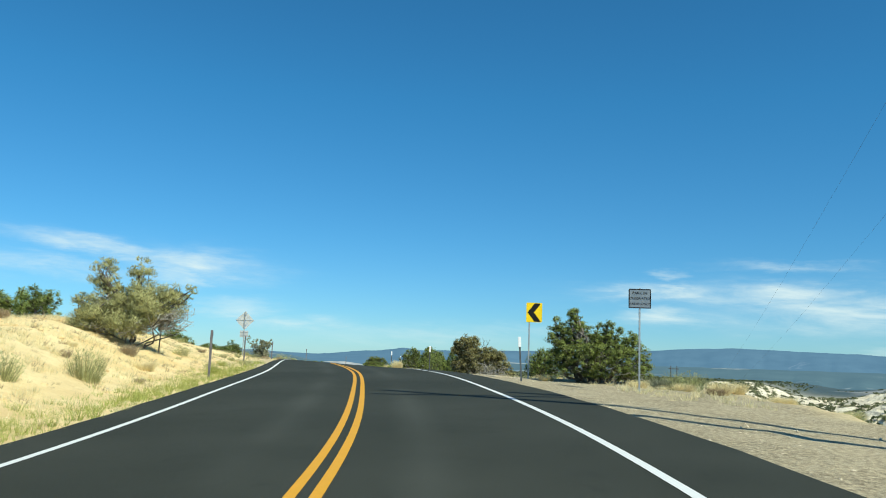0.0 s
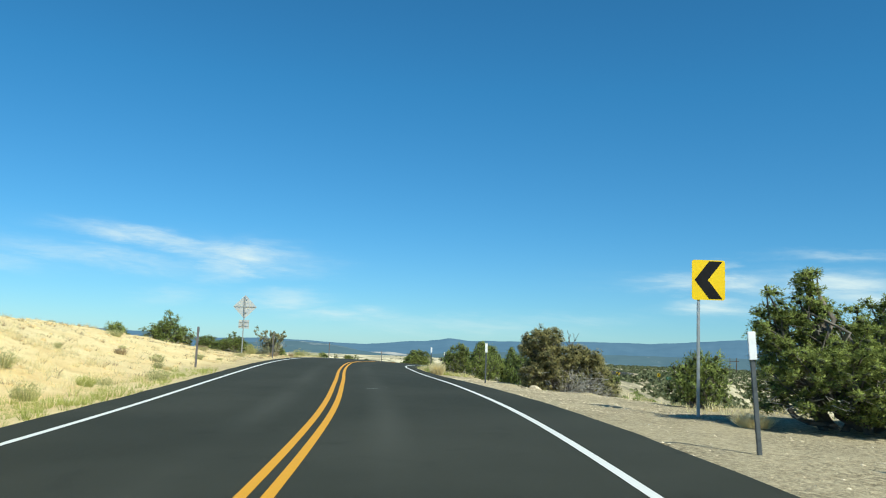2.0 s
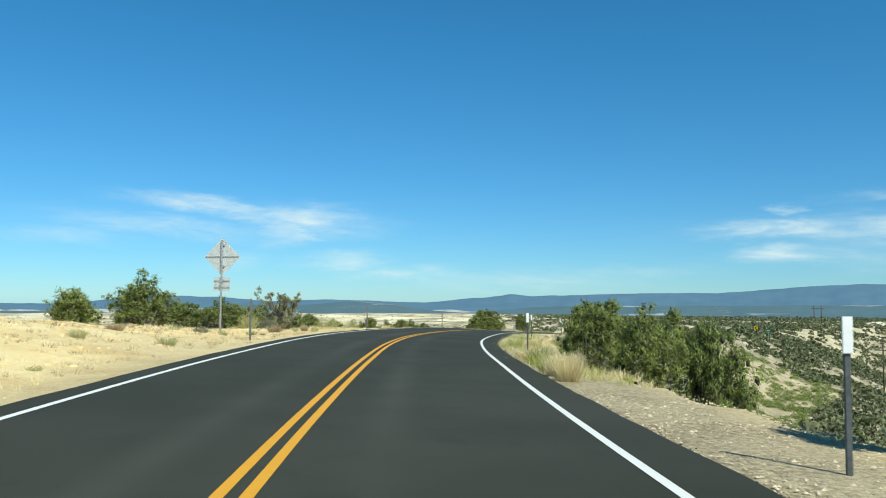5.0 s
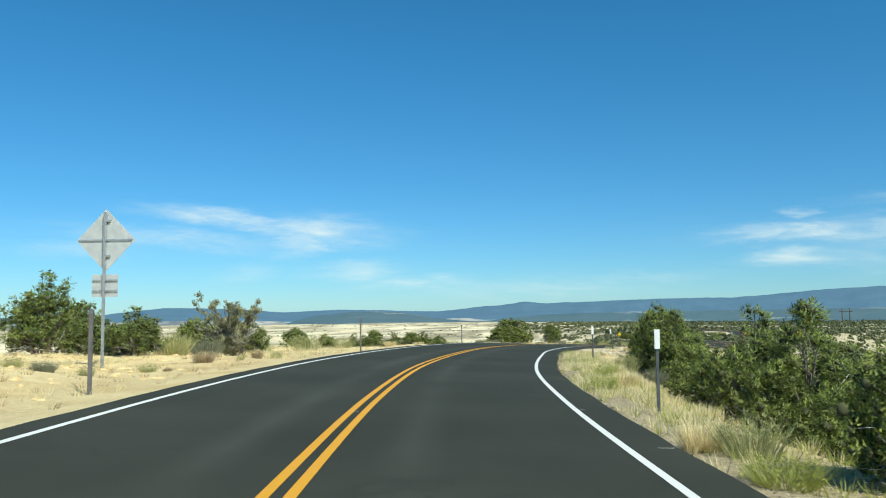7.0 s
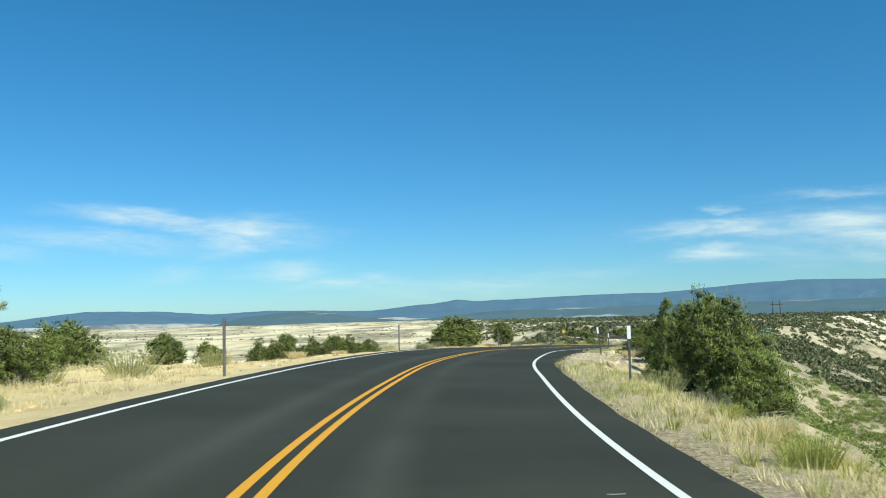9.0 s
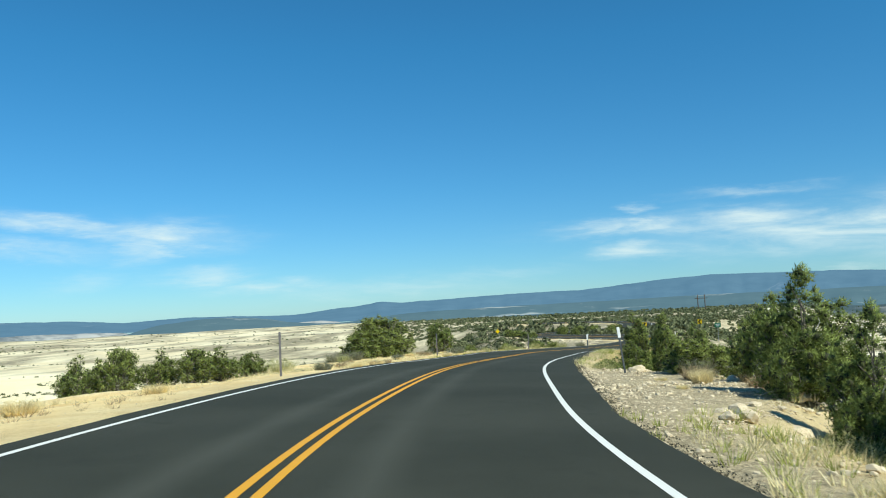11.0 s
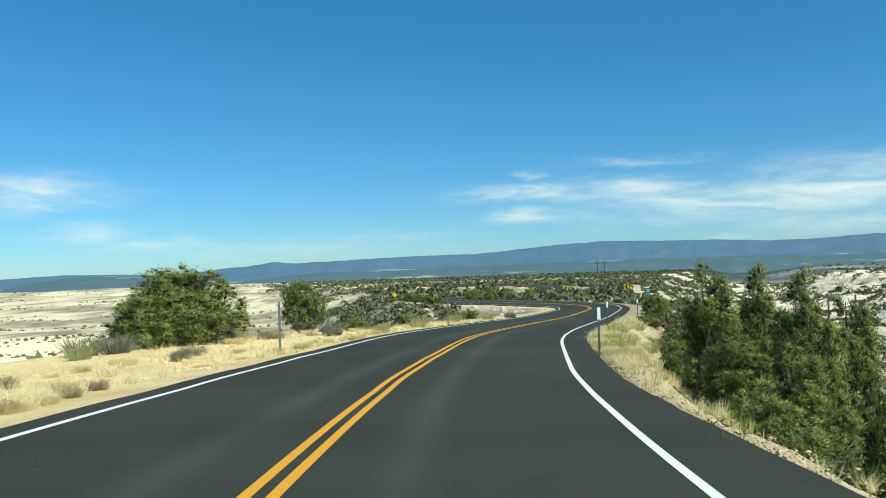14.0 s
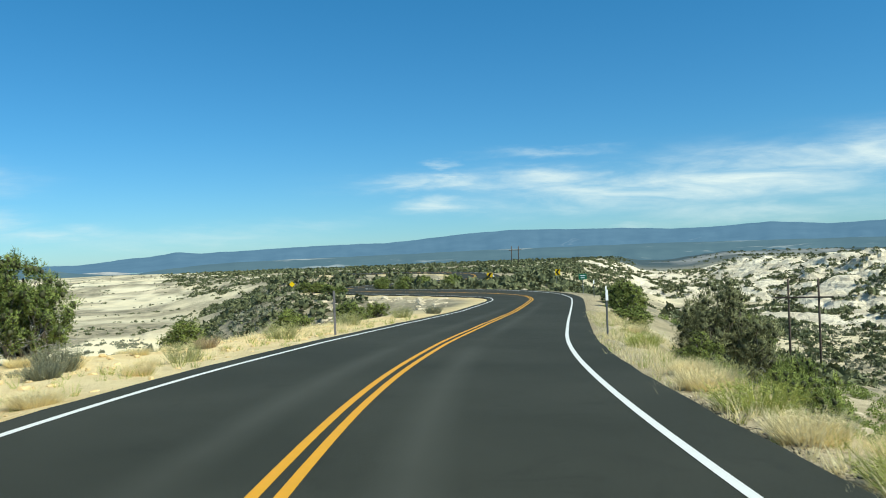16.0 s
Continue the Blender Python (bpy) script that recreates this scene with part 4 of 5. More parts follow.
# junipers on the left: (x, y, width, height, kind)
plant("shrub_tree", K_SPARSE, (-11.65, 29.7), 4.7, 3.3, 0, "yellow-green sparse bushy shrub tree with bare upright stems", "shrub")
for x, y, w, h, k in ((-21.9, 43, 2.7, 2.2, 0), (-25.3, 45, 3.6, 2.1, 1), (-22.0, 83.6, 2.6, 1.9, 2), (-20.4, 91.0, 1.9, 1.7, 3), (-24.5, 85.5, 3.0, 1.8, 3), (-35.5, 91, 3.8, 3.0, 1), (-29.0, 103, 3.2, 2.4, 1), (-26.6, 103, 2.4, 1.8, 0), 
                      (-30, 111, 4.0, 2.9, 1), (-25.8, 113, 2.6, 1.8, 1), (-23.2, 112, 1.7, 1.3, 0),
                      (-4.6, 171, 2.0, 1.4, 1), (0.6, 184, 2.6, 1.6, 0), (5.2, 192, 2.8, 1.7, 1), (7.8, 196, 2.0, 1.3, 0), (-7, 180, 2.6, 1.8, 1)):
    plant("juniper_tree", K_NEAR[k - 2] if k >= 2 else K_FAR[k], (x, y), w, h, RNG.random() * 360, LB if h < 2.2 else JL, "tree", "junipers by the road", 0.05)
plant("juniper_tree", K_NEAR[0], (-30.8, 91.3), 4.5, 4.3, 150, "rounded green juniper with clumped foliage on the sand", "tree", "junipers by the road", 0.1)
for x, y, w, top, k in ((-26.2, 131.5, 2.4, -1.75, 0), (-24.8, 132.2, 2.6, -1.5, 1), (-22.9, 133, 2.4, -1.75, 0), (-20.9, 132.6, 2.6, -1.75, 1), (-19.8, 133.4, 2.8, -1.75, 0), (-18.4, 134.5, 1.7, -2.2, 1)):
    plant("juniper_tree", K_NEAR[k], (x, y), w, max(top - height(x, y), 1.2) + 0.2, RNG.random() * 360, LB, "tree", "junipers by the road", 0.2)
plant("juniper_tree", K_NEAR[1], (-7.75, 160), 2.6, 2.8, 70, JL, "tree", "junipers by the road", 0.05)
plant("shrub_tree", K_VASE, (-19.7, 86.7), 2.8, 2.7, 20, "sparse grey-green brush with upright twigs", "shrub")
plant("juniper_tree", K_DOME, (-12.7, 151.6), 6.1, 3.5, 0, "broad domed dark green juniper on the grassy verge", "tree", "junipers by the road", 0.05)
# junipers on the right
plant("juniper_tree", K_SPIRE[0], (6.5, 33.6), 4.6, 3.05, 0, "broad bright green juniper bush of several stems", "tree", "junipers by the road")
plant("juniper_tree", K_FAR[1], (4.9, 39.5), 1.6, 1.6, 30, JL, "tree", "junipers by the road")
plant("juniper_tree", K_OLIVE, (2.6, 50.9), 4.3, 3.56, 0, "olive-brown half dead juniper with bleached branches", "tree", "junipers by the road", 0.1)
for x, y, w, top, kind in ((-2.5, 64.8, 1.9, 0.6, "N1"), (-1.0, 62.6, 2.2, 0.7, "N0"), (1.2, 66, 2.6, 0.2, "N1"), (-2.3, 80.8, 2.4, -1.2, "N1"), (-1.5, 77.4, 3.2, 0.7, "N0"), (-1.0, 73.2, 3.2, 0.8, "S1"), (0.9, 70.6, 2.8, 0.5, "S1"), (-0.4, 67.6, 2.4, 0.1, "N1"),
                           (2.2, 84, 3.4, -0.3, "N0"), (-0.2, 101.1, 4.9, 0.85, "D0"), (-1.8, 104.5, 1.9, -0.3, "S1"), (-0.7, 109, 2.6, 0.5, "S1"), (1.9, 116.7, 3.0, -0.1, "N0"), (0.4, 113.2, 2.2, -0.5, "N1"), (-0.5, 117.3, 2.6, -1.5, "N1"), (3.7, 139.8, 2.5, -0.85, "C0"), (5.5, 140.2, 2.6, -0.85, "C1"),
                           (6.9, 138.4, 2.4, -1.4, "C0"), (2.4, 136.2, 2.1, -2.4, "C1"), (4.5, 136.6, 2.7, -0.95, "C1"), (2.0, 133.4, 2.2, -2.5, "C0"), (0.5, 131.8, 2.2, -3.1, "N0"), (-0.5, 130.4, 1.5, -3.4, "N1"), (3.4, 132.0, 2.4, -3.2, "N0"), (7.6, 136.8, 2.6, -3.0, "N0"), (16.8, 167.4, 5.0, -3.3, "G0"), (14.6, 166, 2.8, -5.4, "N0"), (20.6, 171, 3.4, -5.4, "N1"), (24.1, 189, 3.4, -4.4, "F1"), (26.6, 195, 3.0, -4.9, "F0"),
                           (19.5, 180, 3.0, -5.6, "F0"), (19, 238, 2.2, -5.6, "F1"), (9.4, 235.6, 2.4, -5.6, "F0"), (8.4, 239.5, 2.6, -5.5, "F1"), (10.3, 232.6, 2.0, -5.8, "F0"), (7.6, 244.5, 2.6, -5.5, "F0"), (17.3, 243.5, 2.4, -5.5, "F0"), (21.5, 247, 2.4, -5.4, "F1"), (25, 250.5, 2.6, -5.5, "F0"), (22.4, 241.5, 2.2, -5.5, "F0"), (27.6, 246, 2.4, -5.4, "F1"), (18.6, 249, 2.4, -5.5, "F1"), (30.5, 252.5, 2.2, -5.6, "F0"), (11.6, 156.4, 2.6, -4.9, "N1"), (7.9, 148.4, 2.6, -5.1, "N0"), (9.4, 149.6, 2.8, -5.2, "N1"), (9.6, 154.4, 2.4, -4.9, "N1")):
    kinds = {"N": K_NEAR, "S": K_SPIRE, "F": K_FAR, "C": K_CONE, "D": [K_DOME], "G": [K_GREY]}[kind[0]]
    plant("juniper_tree", kinds[int(kind[1])], (x, y), w, max(top - height(x, y), 1.2), RNG.random() * 360 if kind[0] not in "SC" else RNG.random() * 60 - 30, JL, "tree", "junipers by the road", 0.1)


# ---- delineator posts ----
def delineator_left(x, y, tall=1.55):
    e = empty("delineator_post", (x, y, height(x, y)), 0, "plain brown-grey steel marker post beside the road", "post", "marker posts")
    part("post", box(0.075, 0.045, tall + 0.3, (0, 0, tall / 2 - 0.15), 0.008), RUST, e)
    part("reflector", box(0.08, 0.012, 0.2, (0, 0.032, tall - 0.14), 0.003), DARKPOST, e)
    return e


def delineator_right(x, y, tall=1.55, tilt=0.0):
    e = empty("delineator_post", (x, y, height(x, y)), 0, "dark steel marker post with a white reflector panel", "post", "marker posts")
    part("post", box(0.06, 0.04, tall + 0.1, (0, 0, tall / 2 - 0.25), 0.006), DARKPOST, e)
    part("reflector", box(0.1, 0.02, 0.36, (0, -0.032, tall - 0.18), 0.005), REFLECT, e, "white reflector panel")
    e.rotation_euler = (0, radians(tilt), 0)
    return e


for x, y in ((-7.5, 26.1), (-11.75, 47.8), (-14.7, 69.4), (-15.7, 92.8), (-14.3, 119.5), (-8.35, 144.8), (0.6, 166)):
    delineator_left(x, y)
for x, y, tilt in ((2.8, 28.3, -4), (-0.77, 49.1, 0), (-4.5, 71.2, 0), (-4.9, 94.0, 0), (-2.6, 118.1, -6), (9.7, 163.7, 0), (20.5, 185, 0), (28.5, 203, 0)):
    delineator_right(x, y, 1.55, tilt)
delineator_right(1.05, 141.5, 1.4)


# ---- signs ----
def chevron_sign(x, y, z, turn, w=0.76, h=0.92, mount=2.1):
    e = empty("chevron_sign", (x, y, z), turn, "yellow curve sign with a black chevron on a steel post", "road sign", "curve signs")
    part("post", box(0.06, 0.05, mount + h + 0.2, (-0.2, 0.045, (mount + h) / 2 - 0.15), 0.006), GALV, e)
    panel = part("panel", prism([(a, b + mount + h / 2) for a, b in rounded(w, h, 0.05)], 0.012), SIGN_YELLOW, e)
    s = h / 2 * 0.94
    ch = [(-0.42 * w, 0), (0.02 * w, s), (0.42 * w, s), (-0.02 * w, 0), (0.42 * w, -s), (0.02 * w, -s)]
    bm = bmesh.new()
    for quad in ((0, 1, 2, 3), (0, 3, 4, 5)):
        bm.faces.new([bm.verts.new((ch[i][0], -0.004, ch[i][1] + mount + h / 2)) for i in quad])
    bmesh.ops.remove_doubles(bm, verts=bm.verts, dist=0.001)
    part("chevron", bm, SIGN_BLACK, panel, "black chevron arrow")
    return e


chevron_sign(3.95, 35.0, height(3.95, 35.0), 0, 0.69, 0.85, mount=2.42)
chevron_sign(36.9, 256, height(36.9, 256), -18, 0.9, 1.14, mount=-7.15 - height(36.9, 256))
chevron_sign(49.0, 257.6, height(49.0, 257.6), -22, 0.8, 0.95, mount=-6.95 - height(49.0, 257.6))


def guide_sign(x, y, mid):
    z = height(x, y)
    e = empty("guide_sign", (x, y, z), -25, "green guide sign with pale bars on a steel post", "road sign")
    part("post", box(0.07, 0.06, mid - z + 0.8, (0, 0.05, (mid - z) / 2), 0.006), GALV, e)
    panel = part("panel", prism([(a, b + mid - z) for a, b in rounded(1.2, 0.9, 0.06)], 0.012), SIGN_GREEN, e)
    for k, wide in enumerate((0.8, 0.6)):
        part("bar", box(wide, 0.006, 0.12, (0, -0.006, mid - z + 0.17 - 0.34 * k)), REFLECT, panel, "pale unreadable line")


def diamond_sign(x, y, mid):
    z = height(x, y)
    e = empty("diamond_sign", (x, y, z), -5, "yellow diamond warning sign on a post in the scrub", "road sign")
    part("post", box(0.06, 0.05, mid - z + 0.4, (0, 0.05, (mid - z) / 2), 0.006), GALV, e)
    part("panel", prism([(0.5, mid - z), (0, mid - z + 0.5), (-0.5, mid - z), (0, mid - z - 0.5)], 0.012), SIGN_YELLOW, e)


guide_sign(50.5, 251.6, -7.1)
diamond_sign(8.5, 278.0, -7.2)


def lettering(text, size, at, material, parent):
    cu = bpy.data.curves.new("lettering", "FONT")
    cu.body, cu.size, cu.align_x, cu.align_y = text, size, "CENTER", "CENTER"
    tmp = bpy.data.objects.new("lettering", cu)
    me = bpy.data.meshes.new_from_object(tmp)
    bpy.data.objects.remove(tmp)
    me.materials.clear()
    me.materials.append(material)
    ob = new("lettering", me)
    ob.parent = parent
    ob.matrix_basis = pose(*at, 90, 0, 0)
    return ob


def parking_sign(x, y):
    z = height(x, y)
    e = empty("parking_sign", (x, y, z), -6, "grey metal sign with black border and lettering on a post", "road sign")
    w, h, mid = 0.7, 0.62, 1.98 - z
    part("post", box(0.055, 0.045, mid + h / 2 + 0.25, (0, 0.04, (mid + h / 2) / 2 - 0.1), 0.006), GALV, e)
    panel = part("panel", prism([(a, b + mid) for a, b in rounded(w, h, 0.04)], 0.01), SIGN_GREY, e)
    bm = bmesh.new()
    for a, b, sx, sz in ((0, h / 2 - 0.017, w - 0.012, 0.03), (0, -h / 2 + 0.017, w - 0.012, 0.03), (-w / 2 + 0.017, 0, 0.03, h - 0.064), (w / 2 - 0.017, 0, 0.03, h - 0.064)):
        bm.faces.new([bm.verts.new((a + i * sx / 2, -0.003, mid + b + j * sz / 2)) for i, j in ((-1, -1), (1, -1), (1, 1), (-1, 1))])
    part("border", bm, SIGN_BLACK, panel)
    for k, (text, size) in enumerate((("PARK IN", 0.125), ("DESIGNATED", 0.108), ("AREAS ONLY", 0.108))):
        tagged(lettering(text, size, (0, -0.004, mid + 0.17 - 0.17 * k), SIGN_BLACK, panel), "black lettering")
    return e


parking_sign(6.22, 25.4)


def warning_sign_back(x, y):
    z = height(x, y)
    e = empty("warning_sign", (x, y, z), 0, "bare metal back of a diamond warning sign on a post", "road sign")
    mid = 2.53 - z
    part("post", box(0.07, 0.07, mid + 0.95, (0, -0.06, (mid + 0.65) / 2), 0.008), GALV, e)
    d = 0.9
    panel = part("panel", prism([(d, mid), (0, mid + d), (-d, mid), (0, mid - d)], 0.012), SIGN_BACK, e)
    part("bracket", box(1.66, 0.03, 0.05, (0, -0.018, mid), 0.004), GALV, panel)
    part("bracket", box(0.2, 0.05, 0.06, (0.06, -0.03, mid + 0.55), 0.004), GALV, panel)
    part("bracket", box(0.2, 0.05, 0.06, (0.06, -0.03, mid - 0.45), 0.004), GALV, panel)
    plate = part("plate", prism([(a, b + mid - 1.3) for a, b in rounded(0.8, 0.64, 0.04)], 0.01), SIGN_BACK, e, "small bare metal plate")
    part("bracket", box(0.78, 0.03, 0.05, (0, -0.018, mid - 1.15), 0.004), GALV, plate)
    part("bracket", box(0.78, 0.03, 0.05, (0, -0.018, mid - 1.45), 0.004), GALV, plate)
    return e


warning_sign_back(-19.1, 77.0)


# ---- power poles ----
def h_frame(x, y, top, tall, turn, gap=3.6, thick=1.0):
    e = empty("power_pole", (x, y, top - tall), turn, "two-legged wooden power line structure with a crossarm", "utility pole", "power line")
    for sx in (-gap / 2, gap / 2):
        part("pole", tube([(sx, 0, -1), (sx, 0, tall * 0.5), (sx, 0, tall)], [0.17 * thick, 0.15 * thick, 0.12 * thick]), POLEWOOD, e)
    part("crossarm", box(gap + 3.4, 0.14 * thick, 0.2 * thick, (0, -0.16, tall - 2.4), 0.02), POLEWOOD, e)
    return e


h_frame(174, 608, -2.2, 13, -15, 4.4, 2.0)
h_frame(69.5, 226, -7.6, 16, -35)
h_frame(9.15, 9.7, 13.1, 15.5, -16, 3.0)


# ---- shrubs on the sand ----
def tuft_quads(n, rng, spread_r, tall, wide, lean=0.5):
    """Upright blades from one root: corners of triangles."""
    a = rng.random(n) * 6.2832
    r = spread_r * np.sqrt(rng.random(n)) * 0.5
    root = np.stack([r * np.cos(a), r * np.sin(a), -0.02 + 0 * r], 1)
    tip = root + np.stack([np.cos(a) * lean * tall * rng.random(n), np.sin(a) * lean * tall * rng.random(n), tall * (0.55 + 0.45 * rng.random(n))], 1)
    b = rng.random(n) * 6.2832
    side = np.stack([np.cos(b), np.sin(b), 0 * b], 1) * wide * 0.5
    return np.stack([root - side, root + side, tip], 1).reshape(-1, 3)


def shrub_kind(seed, leaf, blades=420, wide=0.022):
    rng = np.random.default_rng(seed)
    v = tuft_quads(blades, rng, 0.6, 0.9, wide, 0.5)
    a, r, n = rng.random(56) * 6.2832, np.sqrt(rng.random(56)), 56
    c = np.stack([0.4 * r * np.cos(a), 0.4 * r * np.sin(a), 0.12 + 0.68 * np.sqrt(1 - r * r * 0.9) * rng.random(n) ** 0.6], 1)
    q = sprigs(c, 0.1 + 0 * a, 12, 0.06, 0.014, rng, 0.9)[0]
    return array_mesh("shrub", np.vstack([v, q]), 3, leaf)


SHRUBS = {"sage": shrub_kind(51, SAGE), "straw": shrub_kind(52, STRAW, 900, 0.013), "twig": shrub_kind(53, TWIG), "green": shrub_kind(54, FRESH, 300, 0.014), "olive": shrub_kind(55, GREYGREEN, 250, 0.015)}
SHRUB_LABEL = {"sage": "grey-green sagebrush clump on sand", "straw": "pale dry bunch grass clump", "twig": "brown dry twiggy shrub", "green": "fresh green weed clump by the asphalt", "olive": "olive rabbitbrush clump on the verge"}


def clear_of_road(x, y, need):
    i, d = nearest(x, y)
    want = (HALF if d[0] < 0 else WIDE_R[i[0]]) + need
    if abs(d[0]) >= want:
        return x, y
    step = (want - abs(d[0])) * (1 if d[0] > 0 else -1)
    return x + CL_N[i[0], 0] * step, y + CL_N[i[0], 1] * step


def shrub(kind, x, y, w, h):
    x, y = clear_of_road(x, y, 0.15 + w * 0.45)
    ob = new("shrub", SHRUBS[kind])
    ob.matrix_basis = pose(x, y, height(x, y) - 0.02, 0, 0, RNG.random() * 360)
    ob.scale = (w, w, h * (0.75 if kind == "straw" else 1.0))
    tagged(ob, SHRUB_LABEL[kind], "shrub", kind + " clumps")


for kind, x, y, w, h in (("olive", -8.6, 19.6, 1.0, 1.0), ("olive", -8.9, 16.4, 0.9, 0.7), ("twig", -10.3, 26.5, 0.7, 0.5), ("straw", -9.2, 25, 0.8, 0.5), ("green", -8.3, 29.5, 0.6, 0.4), ("olive", -9.5, 39, 0.7, 0.45),
                         ("green", -9.7, 35.5, 0.5, 0.4), ("olive", -12.5, 46, 0.6, 0.35), ("twig", -13.5, 45.2, 0.5, 0.3), ("olive", -11.2, 34.6, 0.8, 0.5), ("olive", -13.2, 52, 0.5, 0.35), ("olive", -17, 52, 0.8, 0.4), ("olive", -16.3, 61, 0.6, 0.3),
                         ("olive", -15.0, 63.5, 0.7, 0.35), ("twig", -18.2, 66.2, 0.7, 0.35), ("sage", -18.5, 73.5, 0.7, 0.4), ("olive", -17.2, 76, 0.6, 0.35), ("twig", -17.5, 80, 0.8, 0.5), ("olive", -20.8, 84.4, 1.5, 1.15), ("sage", -20.0, 85.6, 1.3, 1.0), ("olive", -21.6, 86.2, 1.5, 1.1), ("olive", -18.6, 93.5, 1.7, 1.1), ("olive", -20.5, 92.4, 1.4, 0.8),
                         ("sage", -22.8, 89.5, 1.1, 0.8), ("olive", -18.7, 100.5, 1.3, 0.9), ("straw", -17.6, 108, 0.9, 0.6), ("straw", -16.8, 114, 0.8, 0.5), ("olive", -17.8, 139.6, 1.9, 1.2), ("olive", -14.7, 146, 1.0, 0.7), ("sage", -14.2, 148.6, 1.4, 0.9), ("sage", -15.6, 150.0, 1.7, 1.1),
                         ("olive", -10.5, 154, 1.2, 0.9), ("sage", -6.5, 157, 1.1, 0.8), ("olive", -4.0, 158.4, 1.0, 0.7), ("straw", -4.8, 150.5, 0.9, 0.4), ("olive", -1.2, 166, 1.4, 0.8), ("olive", 2.3, 174, 1.3, 0.8), ("olive", 6.5, 182, 1.4, 0.8), ("sage", 9.6, 187, 1.2, 0.7),
                         ("olive", 9.4, 31.2, 1.7, 0.95), ("straw", 10.2, 29.6, 1.0, 0.9), ("straw", 9.0, 29.9, 0.9, 0.6), ("straw", 11.2, 31.0, 1.1, 0.8), ("straw", 12.3, 29.2, 1.0, 0.6), ("straw", 13.0, 30.6, 1.1, 0.7), ("sage", 8.7, 31.6, 1.3, 0.6), ("straw", 7.4, 30.4, 0.8, 0.5), ("twig", 9.6, 28.3, 0.8, 0.35), ("straw", 11.6, 27.4, 0.8, 0.45), ("olive", 11.4, 22.4, 0.7, 0.4), ("straw", 12.4, 24.6, 0.9, 0.5), ("straw", 4.3, 33.2, 0.8, 0.5), ("straw", 2.9, 48.2, 0.6, 0.5), ("straw", 3.4, 48.6, 0.5, 0.5), ("twig", 3.6, 47.8, 1.1, 0.7), ("sage", 3.9, 48.6, 1.0, 0.7), ("twig", 4.6, 49.6, 1.3, 0.9), ("straw", -3.4, 60.5, 0.9, 1.0), ("straw", -4.0, 58.9, 0.8, 1.2),
                         ("green", -4.4, 61.8, 0.9, 0.5), ("green", -5.1, 64.5, 1.0, 0.45), ("straw", -5.3, 66.8, 0.8, 0.6), ("olive", -3.9, 66.5, 1.0, 0.7), ("green", -5.2, 76.5, 0.8, 0.5), ("straw", -4.6, 78.4, 0.9, 0.7), ("green", -4.9, 81.5, 0.9, 0.6), ("straw", -4.5, 84, 0.8, 0.6),
                         ("green", -4.4, 86.6, 0.7, 0.4), ("olive", -3.0, 99, 1.5, 1.2), ("sage", -1.6, 98.6, 1.3, 1.1), ("olive", -2.9, 103.5, 1.2, 0.8), ("twig", 0.4, 121, 1.4, 0.9), ("olive", 0.2, 123.4, 1.2, 0.9), ("olive", 1.7, 126, 1.3, 0.9),
                         ("straw", -0.8, 127, 0.8, 0.5), ("straw", -1.9, 112.7, 0.7, 0.7), ("twig", -1.3, 114.8, 1.0, 0.6), ("twig", -0.2, 113.3, 0.9, 0.6), ("sage", -0.8, 116.2, 1.0, 0.7), ("straw", -2.5, 114.4, 0.4, 0.2), ("olive", -0.7, 118.6, 1.0, 0.9), ("twig", -0.9, 111.4, 0.7, 0.4), ("straw", -3.0, 111.0, 0.35, 0.2), ("sage", 0.6, 128.4, 1.3, 0.9), ("olive", 1.2, 131.0, 1.2, 0.9), ("sage", 1.8, 133.2, 1.4, 1.1), ("olive", -0.6, 125.2, 1.1, 0.8), ("straw", -0.2, 131.5, 0.9, 0.5), ("olive", 2.6, 129.6, 1.3, 0.8), ("green", 1.5, 143.8, 1.2, 0.55), ("straw", 2.2, 145.8, 1.0, 0.6), ("straw", 1.2, 141.6, 0.9, 0.5), ("green", 3.3, 147.6, 1.4, 0.6), ("straw", 4.2, 149.6, 1.1, 0.6), ("straw", 3.6, 145.2, 0.9, 0.6), ("straw", 5.2, 151.6, 0.9, 0.6), ("olive", 6.4, 152.6, 1.3, 0.8),
                         ("green", 8.2, 158.6, 1.2, 0.6), ("straw", 9.4, 160.6, 0.9, 0.6), ("olive", 11.0, 160.8, 1.4, 0.9), ("straw", 12.2, 166.6, 1.0, 0.6), ("olive", 14.0, 169.6, 1.4, 0.8)):
    shrub(kind, x, y, w, h)


# brush on the steep slope below the shoulder
slope = np.random.default_rng(271)
for k in range(22):
    i = int(np.searchsorted(CL[:190, 1], 121 + 16 * slope.random()))
    off = WIDE_R[i] + 1.0 + 3.6 * slope.random()
    size = 0.6 + 0.45 * slope.random()
    shrub(("sage", "olive", "straw", "olive")[k % 4], CL[i, 0] + CL_N[i, 0] * off, CL[i, 1] + CL_N[i, 1] * off, size, size * 0.55)
# small dry clumps all over the sandy bank
bank = np.random.default_rng(314)
for k in range(46):
    i = int(bank.integers(34, 118))
    off = HALF + 1.4 + 11 * bank.random() ** 1.3
    size = 0.3 + 0.4 * bank.random() ** 2
    shrub(("twig", "olive", "straw", "olive")[k % 4], CL[i, 0] - CL_N[i, 0] * off, CL[i, 1] - CL_N[i, 1] * off, size, size * (0.55 + 0.3 * bank.random()))


